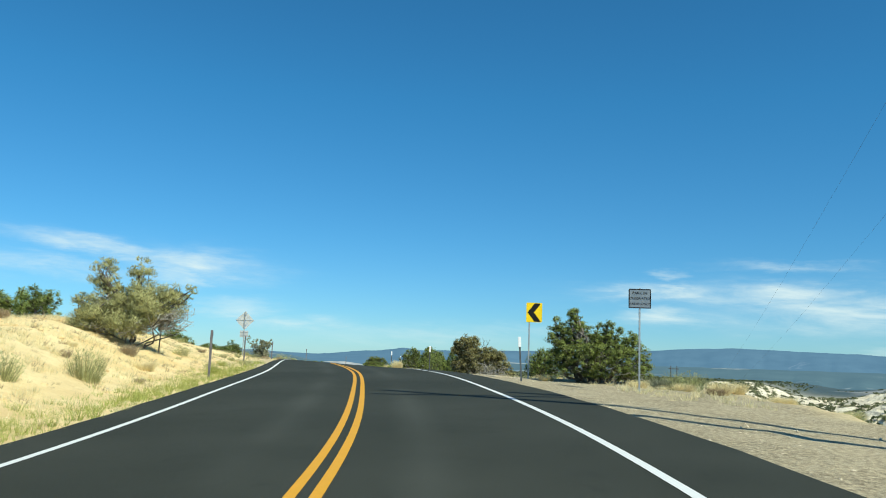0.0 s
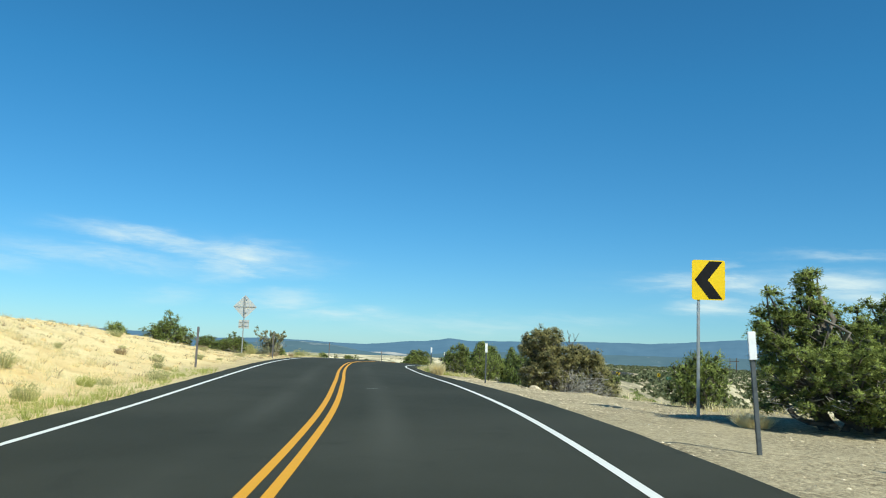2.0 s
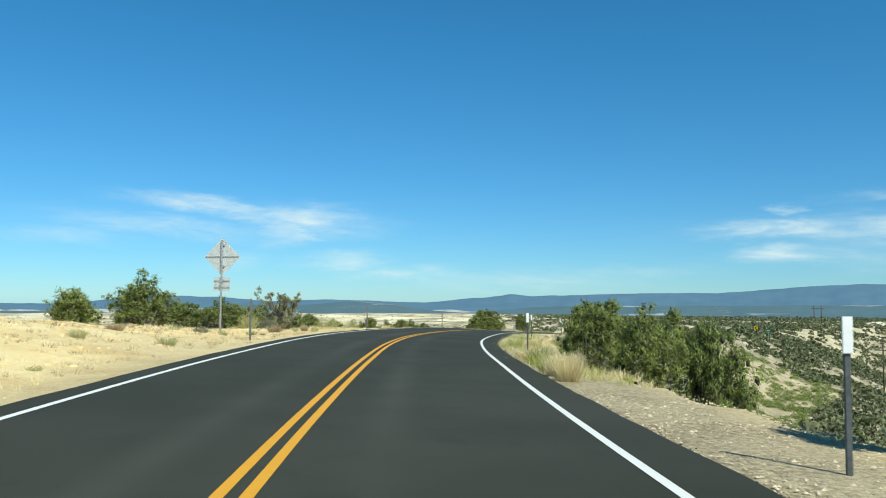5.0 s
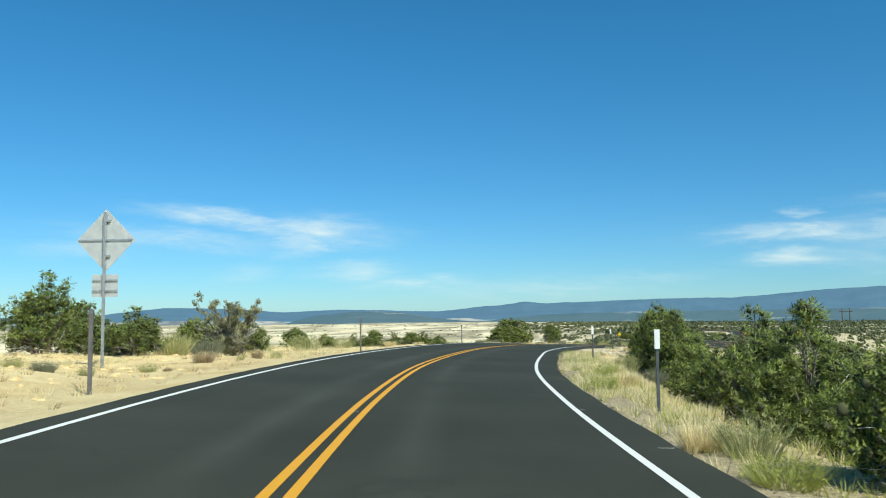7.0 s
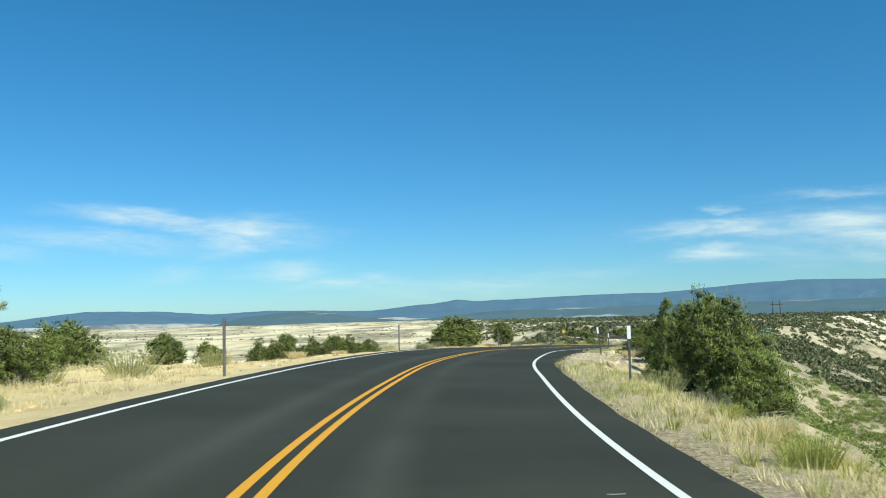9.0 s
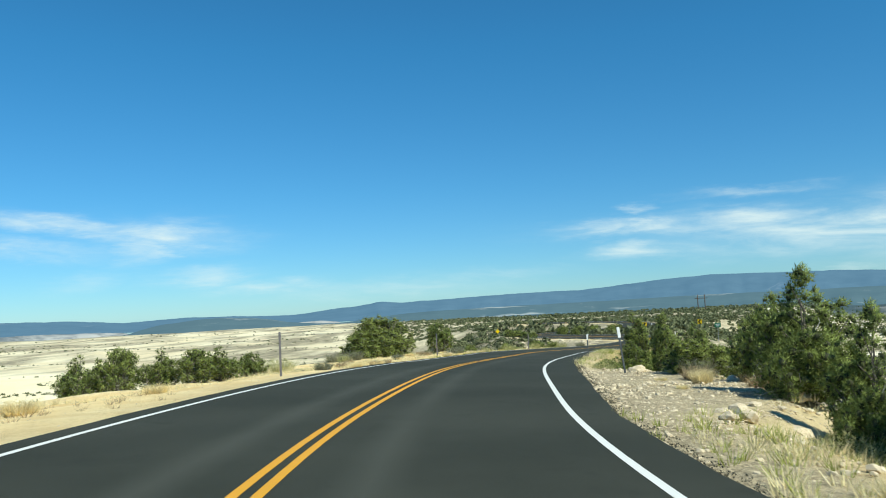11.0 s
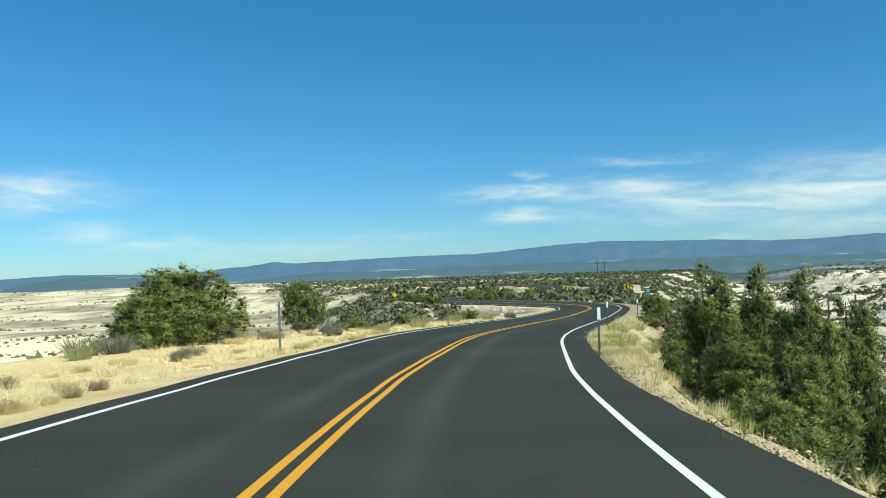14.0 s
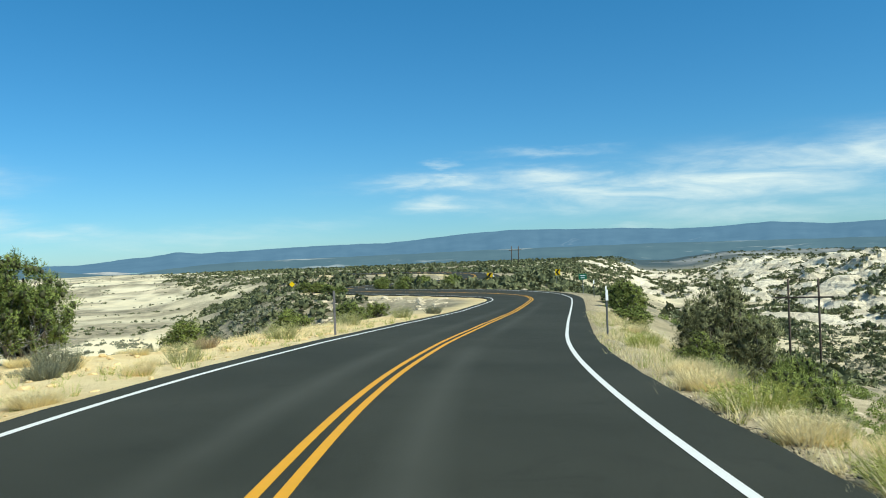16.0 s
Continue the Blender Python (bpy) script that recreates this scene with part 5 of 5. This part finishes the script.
for k in range(44):
    i = int(np.searchsorted(CL[:190, 1], 122 + 40 * bank.random()))
    off = HALF + 0.9 + 5 * bank.random() ** 1.4
    size = 0.45 + 0.5 * bank.random() ** 2
    shrub(("straw", "straw", "twig", "straw", "sage")[k % 5], CL[i, 0] - CL_N[i, 0] * off, CL[i, 1] - CL_N[i, 1] * off, size, size * (0.4 + 0.25 * bank.random()))


# ---- loose cover that nobody could count ----
def place_along(n, rng, lo, hi, off_lo, off_hi, side):
    """Random places beside the road between two stations, at a distance from the asphalt's edge."""
    i = rng.integers(np.searchsorted(CL[:180, 1], lo), max(np.searchsorted(CL[:260, 1], hi), 2), n)
    off = HALF + off_lo + (off_hi - off_lo) * rng.random(n)
    x, y = CL[i, 0] + side * CL_N[i, 0] * off + rng.normal(size=n) * 0.3, CL[i, 1] + side * CL_N[i, 1] * off + rng.normal(size=n) * 0.5
    near = np.abs(nearest(x, y)[1]) > HALF + 0.1
    return x[near], y[near]


def scatter_mesh(name, shapes, size, x, y, scale, rng, material, label, category, sink=0.02, flat=1.0, level=None):
    """Joins randomly turned copies of small shapes, one for each place, into one object of loose stuff."""
    z = (land(x, y)[0] if level is None else level) - sink
    pick = rng.integers(0, len(shapes), len(x))
    turn = rng.random(len(x)) * 6.2832
    chunks = []
    for k, base in enumerate(shapes):
        m = pick == k
        if not m.any():
            continue
        c, s = np.cos(turn[m])[:, None], np.sin(turn[m])[:, None]
        sc = scale[m][:, None]
        bx, by, bz = base[:, 0][None], base[:, 1][None], base[:, 2][None]
        v = np.stack([(bx * c - by * s) * sc + x[m][:, None], (bx * s + by * c) * sc + y[m][:, None], bz * sc * flat + z[m][:, None]], 2)
        chunks.append(v.reshape(-1, 3))
    ob = new(name, array_mesh(name, np.vstack(chunks), size, material))
    return tagged(ob, label, category, kind="stuff")


rng = np.random.default_rng(99)
grass = [tuft_quads(15, rng, 0.7, 0.9, 0.055, 0.75) for _ in range(7)]
X, Y = [], []
for n, lo, hi, a, b, side in ((6400, -4, 42, 0.9, 13, -1), (1300, 40, 90, 0.9, 12, -1), (600, 73, 92, 4.0, 9.5, -1), (5600, 85, 175, 1.3, 8, -1), (700, 20, 60, 4.6, 8.5, 1), (3300, 58, 102, 0.8, 7, 1), (120, 108, 126, 4.2, 7, 1), (4600, 126, 185, 0.6, 7, 1)):
    px, py = place_along(n, rng, lo, hi, a, b, side)
    X.append(px)
    Y.append(py)
X, Y = np.concatenate(X), np.concatenate(Y)
clump = fbm(X / 2.5, Y / 2.5, 81, 3)
keep = (clump > -0.05) & ~((Y > 96) & (Y < 122) & (X > -20.5 + 0.1 * np.abs(Y - 108)) & (X < -9)) & ~((Y > 136) & (Y < 168) & (X < 0.12 * (Y - 150)) & (rng.random(len(X)) < 0.6))
X, Y = X[keep], Y[keep]
scatter_mesh("dry_grass", grass, 3, X, Y, (0.14 + 0.22 * rng.random(len(X))) * np.where((X < -4 - Y * 0.08) & (Y < 88), 0.8, 1.0), rng, STRAW, "thin dry straw-coloured grass tufts beside the road", "grass")
px, py = np.concatenate([np.stack(place_along(n, rng, lo, hi, a, b, s)) for n, lo, hi, a, b, s in ((1100, -4, 34, 0.15, 1.6, -1), (160, 34, 46, 0.3, 1.3, -1), (500, 58, 106, 0.7, 2.4, 1), (260, 128, 180, 0.6, 2.6, 1), (150, 140, 180, 0.4, 2, -1))], 1)
scatter_mesh("green_weeds", grass, 3, px, py, (0.13 + 0.2 * rng.random(len(px))) * np.where(py < 45, 0.85, 1.0), rng, FRESH, "low green weeds along the asphalt edge", "weeds")
px, py = place_along(2600, rng, -4, 110, 1.0, 14, -1)
scatter_mesh("dead_twigs", grass, 3, px, py, 0.12 + 0.2 * rng.random(len(px)), rng, TWIG, "brown dead twigs and stubble on the sand", "twigs", flat=0.7)


def pebble(seed):
    r = np.random.default_rng(seed)
    d = np.array([(1, 0, 0), (0, 1, 0), (-1, 0, 0), (0, -1, 0), (0, 0, 0.8), (0, 0, -0.8)]) * (0.6 + 0.7 * r.random((6, 1)))
    f = [(0, 1, 4), (1, 2, 4), (2, 3, 4), (3, 0, 4), (1, 0, 5), (2, 1, 5), (3, 2, 5), (0, 3, 5)]
    return d[np.array(f)].reshape(-1, 3)


stones = [pebble(k) for k in range(6)]


def block(seed):
    r = np.random.default_rng(seed)
    v, f = octa()
    v = np.clip(v * (0.75 + 0.5 * r.random((12, 1))), -0.72, 0.72) * np.array([1.0, 0.6 + 0.4 * r.random(), 0.5 + 0.3 * r.random()])
    return v[f].reshape(-1, 3)


blocks = [block(k) for k in range(9)]
px, py = np.concatenate([np.stack(place_along(n, rng, lo, hi, a, b, s)) for n, lo, hi, a, b, s in ((2600, 0, 62, 0.1, 6, 1), (900, 60, 108, 0.1, 1.8, 1), (11000, 103, 123, 0.1, 5, 1), (6000, 34, 56, 0.1, 4.5, 1), (1500, 122, 150, 0.1, 1.6, 1), (900, 128, 175, 0.1, 2.2, 1), (1300, -4, 100, 0.1, 9, -1), (500, 100, 170, 0.1, 4, -1))], 1)
scatter_mesh("gravel_stones", stones, 3, px, py, 0.01 + 0.025 * rng.random(len(px)) ** 3, rng, STONE, "scattered pale gravel stones on the shoulder", "gravel", 0.004)


px, py = np.concatenate([np.stack(place_along(n, rng, lo, hi, a, b, -1)) for n, lo, hi, a, b in ((3400, -4, 88, 1.6, 13), (900, 132, 168, 0.8, 6))], 1)
scatter_mesh("sand_clods", blocks, 3, px, py, 0.025 + 0.13 * rng.random(len(px)) ** 3, rng, make_plain("hard sand", (0.6, 0.43, 0.2), (0.8, 0.6, 0.31), 4, 0.95), "hard clods of yellow sand on the bank", "clods", 0.01, 0.8)


i = rng.integers(32, 178, 4200)
off = WIDE_R[i] + 0.01 + 0.2 * rng.random(4200) ** 2
px, py = CL[i, 0] + CL_N[i, 0] * off + CL_T[i, 0] * rng.random(4200), CL[i, 1] + CL_N[i, 1] * off + CL_T[i, 1] * rng.random(4200)
scatter_mesh("asphalt_crumbs", blocks, 3, px, py, 0.008 + 0.022 * rng.random(4200) ** 5 * 0.6, rng, ASPHALT, "dark crumbled asphalt along the road's edge", "crumbs", -0.012)
i = rng.integers(int(np.searchsorted(CL[:180, 1], 98)), int(np.searchsorted(CL[:200, 1], 150)), 9000)
off = WIDE_R[i] + 0.38 * rng.random(9000) ** 1.8
px, py = CL[i, 0] + CL_N[i, 0] * off + CL_T[i, 0] * rng.random(9000), CL[i, 1] + CL_N[i, 1] * off + CL_T[i, 1] * rng.random(9000)
scatter_mesh("asphalt_grit", stones, 3, px, py, 0.006 + 0.011 * rng.random(9000) ** 3, rng, ASPHALT, "loose dark asphalt grit spilling onto the gravel shoulder", "grit", -0.004)
px, py = place_along(2400, rng, 100, 124, 0.4, 5.5, 1)
scatter_mesh("rubble", blocks, 3, px, py, 0.02 + 0.085 * rng.random(len(px)) ** 4, rng, STONE, "loose broken sandstone rubble on the shoulder", "rubble", 0.006)


def boulder(x, y, size, flat=0.6):
    x, y = clear_of_road(x, y, 1.3 + size)
    bm = bmesh.new()
    bmesh.ops.create_icosphere(bm, subdivisions=2, radius=1.0)
    o = Vector((x * 1.7, y * 0.9, size * 5))
    for v in bm.verts:
        v.co *= 0.8 + 0.45 * noise.noise(v.co * 1.1 + o) + 0.12 * noise.noise(v.co * 3.1 + o)
        v.co = Vector((round(v.co.x * 3.5) / 3.5 * 0.5 + v.co.x * 0.5, round(v.co.y * 3.5) / 3.5 * 0.5 + v.co.y * 0.5, v.co.z))
        v.co.z *= flat
    me = bpy.data.meshes.new("boulder")
    bm.to_mesh(me)
    bm.free()
    me.materials.append(STONE)
    ob = new("boulder", me)
    ob.matrix_basis = pose(x, y, height(x, y) + size * flat * 0.2, 0, 0, RNG.random() * 360)
    ob.scale = (size, size, size)
    tagged(ob, "pale sandstone boulder lying on the gravel verge", "rock", "boulders")


for x, y, size in ((-4.4, 104.4, 0.2), (-3.9, 104.9, 0.3), (-3.4, 104.2, 0.24), (-3.0, 105.2, 0.34), (-4.0, 105.8, 0.18), (-2.6, 104.6, 0.28), (-3.5, 106.3, 0.22), (-2.9, 106.9, 0.16), (-1.2, 108.6, 0.28), (-0.5, 109.4, 0.22), (-0.7, 107.2, 0.35), (0.4, 108.2, 0.3), (-2.0, 118.9, 0.33), (-1.5, 119.5, 0.22), (-1.0, 116.0, 0.2), (-0.4, 114.4, 0.25), (0.2, 112.6, 0.3), (1.0, 111.4, 0.4), (0.9, 113.8, 0.3), (1.1, 48.5, 0.3),
                   (1.9, 47.6, 0.09), (-14.6, 98.5, 0.14), (-9.2, 128.6, 0.2), (-8.9, 134.2, 0.16)):
    boulder(x, y, size)


# ---- white sandstone knobs in the valley ----
LEDGES = []


def sandstone_knob(x, y, size, tall, seed):
    n = 46
    u = np.linspace(-1, 1, n)
    U, V = np.meshgrid(u, u)
    U, V = U.ravel(), V.ravel()
    r = np.hypot(U + 0.2 * fbm(U * 2, V * 2, seed, 3), V + 0.2 * fbm(U * 2, V * 2, seed + 9, 3))
    h = np.clip(1 - r ** 1.6, 0, 1) ** 0.7 * (0.72 + 0.5 * fbm(U * 2.5, V * 2.5, seed + 3, 4)) - 0.3 * np.abs(fbm(U * 4, V * 4, seed + 5, 4)) * (r < 1)
    h = np.where(r > 0.97, -0.05 - (r - 0.97) * 1.4, np.maximum(h, -0.05))
    step = np.floor(h * 6) / 6 + step01(0.6, 1.0, h * 6 % 1) / 6
    h = (h * 0.72 + step * 0.28) * tall + 0.035 * tall * fbm(U * 11, V * 11, seed + 7, 3) * (r < 1)
    wx, wy = x + U * size, y + V * size
    wz = land(wx, wy)[0] - 0.8 + h * 0.55
    faces = [(j * n + i, j * n + i + 1, (j + 1) * n + i + 1, (j + 1) * n + i) for j in range(n - 1) for i in range(n - 1)]
    ob = mesh_object("sandstone_knob", list(zip(wx.tolist(), wy.tolist(), wz.tolist())), faces, SLICKROCK)
    pick = np.random.default_rng(seed).permutation(len(U))[:520]
    pick = pick[(r[pick] < 0.95) & (fbm(wx[pick] / 14, wy[pick] / 14, 77, 3) > 0.0)]
    LEDGES.append(np.stack([wx[pick], wy[pick], wz[pick]], 1))
    tagged(ob, "weathered white sandstone knob with ledges in the valley", "rock", "sandstone knobs")


for k, (az, dist, size, tall) in enumerate(((28, 430, 36, 7), (30, 370, 26, 6), (29.5, 520, 44, 9), (32, 420, 30, 8), (33, 350, 30, 9), (36.5, 390, 44, 13), (40, 340, 38, 15), (43.5, 290, 34, 15), (46, 350, 48, 19), (31, 520, 45, 9), (35, 560, 56, 13), (39, 490, 56, 19), (44, 440, 52, 20), (41, 240, 24, 7), (38, 265, 22, 6), (46, 230, 28, 10), (34.5, 270, 20, 5))):
    sandstone_knob(-3 + dist * math.sin(radians(az)), 139 + dist * math.cos(radians(az)), size, tall, k + 3)


# ---- far scrub ----
def bush_shape(seed, tris, leaf):
    r = np.random.default_rng(seed)
    d = r.normal(size=(tris, 3))
    d[:, 2] = np.abs(d[:, 2])
    d /= np.linalg.norm(d, axis=1)[:, None]
    c = d * (0.55 + 0.4 * r.random((tris, 1))) * np.array([1, 1, 0.95])
    s = np.cross(d, r.normal(size=(tris, 3)))
    s /= np.linalg.norm(s, axis=1)[:, None]
    t = np.cross(d, s) + d * 0.7
    return np.stack([c - s * leaf, c + s * leaf, c + t * leaf * 1.6], 1).reshape(-1, 3)


coarse, fine, tiny = [bush_shape(k, 17, 0.43) for k in range(6)], [bush_shape(20 + k, 28, 0.34) for k in range(6)], [bush_shape(40 + k, 11, 0.47) for k in range(6)]
# slopes and gullies within about a hundred metres
px, py = rng.random(19000) * 130 - 45, rng.random(19000) * 275 - 25
i, d = nearest(px, py)
off = np.abs(d) - HALF
first = np.where(d > 0, np.interp(CL[i, 1], [40, 60, 200, 230], [13, 9, 7, 4]), np.interp(CL[i, 1], [80, 110, 145, 160, 215], [40, 28, 22, 12, 4])) + 6 * fbm(px / 12, py / 12, 94, 2)
ok = (off > np.maximum(first, 3.5)) & ((d > 0) | (CL[i, 1] > 84)) & (fbm(px / 9, py / 9, 91, 3) > np.where(d > 0, -0.25, 0.04))
close = ok & (off < np.where(d > 0, 24, 30)) & (CL[i, 1] < 200) & (py > 20)
leafy = [bush_shape(60 + k, 180, 0.09) for k in range(5)]
scatter_mesh("verge_scrub", leafy, 3, px[close], py[close], 0.35 + 0.6 * rng.random(close.sum()) ** 1.6, rng, JUNIPER, "scrubby green brush on the slope below the road", "scrub", 0.08)
ok &= ~close
scatter_mesh("hillside_scrub", fine, 3, px[ok], py[ok], 0.35 + 0.75 * rng.random(ok.sum()) ** 1.6, rng, SCRUB, "scattered dark scrub oak and juniper on the slopes", "scrub", 0.1)
px, py = rng.random(34000) * 170 - 35, rng.random(34000) * 340 - 20
i, d = nearest(px, py)
ok = (np.abs(d) - HALF > np.where(d > 0, 22, np.interp(CL[i, 1], [80, 110, 145, 160], [40, 18, 11, 6]))) & ((d > 0) | (CL[i, 1] > 84)) & (fbm(px / 5, py / 5, 92, 3) > np.where(d > 0, -0.2, 0.12))
scatter_mesh("low_brush", tiny, 3, px[ok], py[ok], 0.18 + 0.34 * rng.random(ok.sum()), rng, SAGE, "low grey brush between the rocks", "brush", 0.04)
px, py = 70 + rng.random(17000) * 240, -25 + rng.random(17000) * 395
mz, rz = far_land(px, py)[1:]
ok = (mz < 0.35) & (fbm(px / 16, py / 16, 93, 3) > np.where(rz > 0.4, -0.02, -0.2))
scatter_mesh("canyon_scrub", coarse, 3, px[ok], py[ok], 0.45 + 0.8 * rng.random(ok.sum()) ** 1.5, rng, SCRUB, "scattered dark scrub on the canyon sides", "scrub", 0.1)
spots = np.concatenate(LEDGES)
scatter_mesh("ledge_scrub", coarse, 3, spots[:, 0], spots[:, 1], 0.6 + 1.1 * rng.random(len(spots)) ** 1.5, rng, SCRUB, "dark scrub growing on sandstone ledges", "scrub", 0.15, 1.0, spots[:, 2])
# the mesa ahead and the canyon country
ang, rad = radians(-48) + rng.random(42000) * radians(105), 75 * (12.0 ** rng.random(42000))
px, py = 0 + rad * np.sin(ang), 140 + rad * np.cos(ang)
z, mesa, right = far_land(px, py)
i, d = nearest(px, py)
ok = (np.abs(d) > HALF + 3) & (py > 175) & np.where(mesa > 0.2, fbm(px / 8, py / 8, 95, 3) > -0.2, np.where(right > 0.3, (rng.random(len(px)) < 0.6) & (fbm(px / 30, py / 30, 96, 4) > -0.05), (fbm(px / 90, py / 14, 97, 4) > np.where(np.hypot(px, py - 140) < 230, 0.1, 0.27)) & (rng.random(len(px)) < 0.7)))
small = np.where((mesa < 0.2) & (right < 0.3), 0.5, 1.0)[ok]
px, py = px[ok], py[ok]
scatter_mesh("mesa_scrub", coarse, 3, px, py, (0.45 + 0.8 * rng.random(len(px)) ** 1.5) * np.where(np.hypot(px, py - 140) > 450, 1.35, 1.0) * small, rng, SCRUB, "dense dark juniper scrub covering the mesa", "scrub", 0.1)
# broken rock on the slopes and under the road's bank
px, py = np.concatenate([rng.random(5000) * 150 - 25, rng.random(900) * 22 + 2]), np.concatenate([rng.random(5000) * 230 + 60, rng.random(900) * 34 + 200])
i, d = nearest(px, py)
ok = (np.abs(d) - HALF > np.where(CL[i, 1] > 195, 1.5, np.where(d > 0, 9, np.interp(CL[i, 1], [80, 110, 145, 160], [40, 18, 12, 8])))) & (fbm(px / 7, py / 7, 98, 3) > -0.05)
scatter_mesh("slope_rocks", blocks, 3, px[ok], py[ok], 0.12 + 0.6 * rng.random(ok.sum()) ** 3, rng, STONE, "broken pale sandstone blocks on the slopes", "rock", 0.03, 0.7)


# ---- overhead wires from the near power pole down into the valley ----
def wire(a, b, sag):
    pts = [(a[0] + (b[0] - a[0]) * u, a[1] + (b[1] - a[1]) * u, a[2] + (b[2] - a[2]) * u - sag * 4 * u * (1 - u)) for u in np.linspace(0, 1, 33)]
    tagged(new("power_wire", limbs_mesh("power_wire", [(pts, [0.0035] * 33, 5)], CABLE)), "thin black overhead power wire sagging between poles", "wire", "overhead wires")


for side in (0.4, 3.0):
    wire((9.15 + 0.96 * side, 9.6 - 0.28 * side, 10.6), (69.5 + 0.82 * side, 226 - 0.57 * side, -10.1), 3.2)
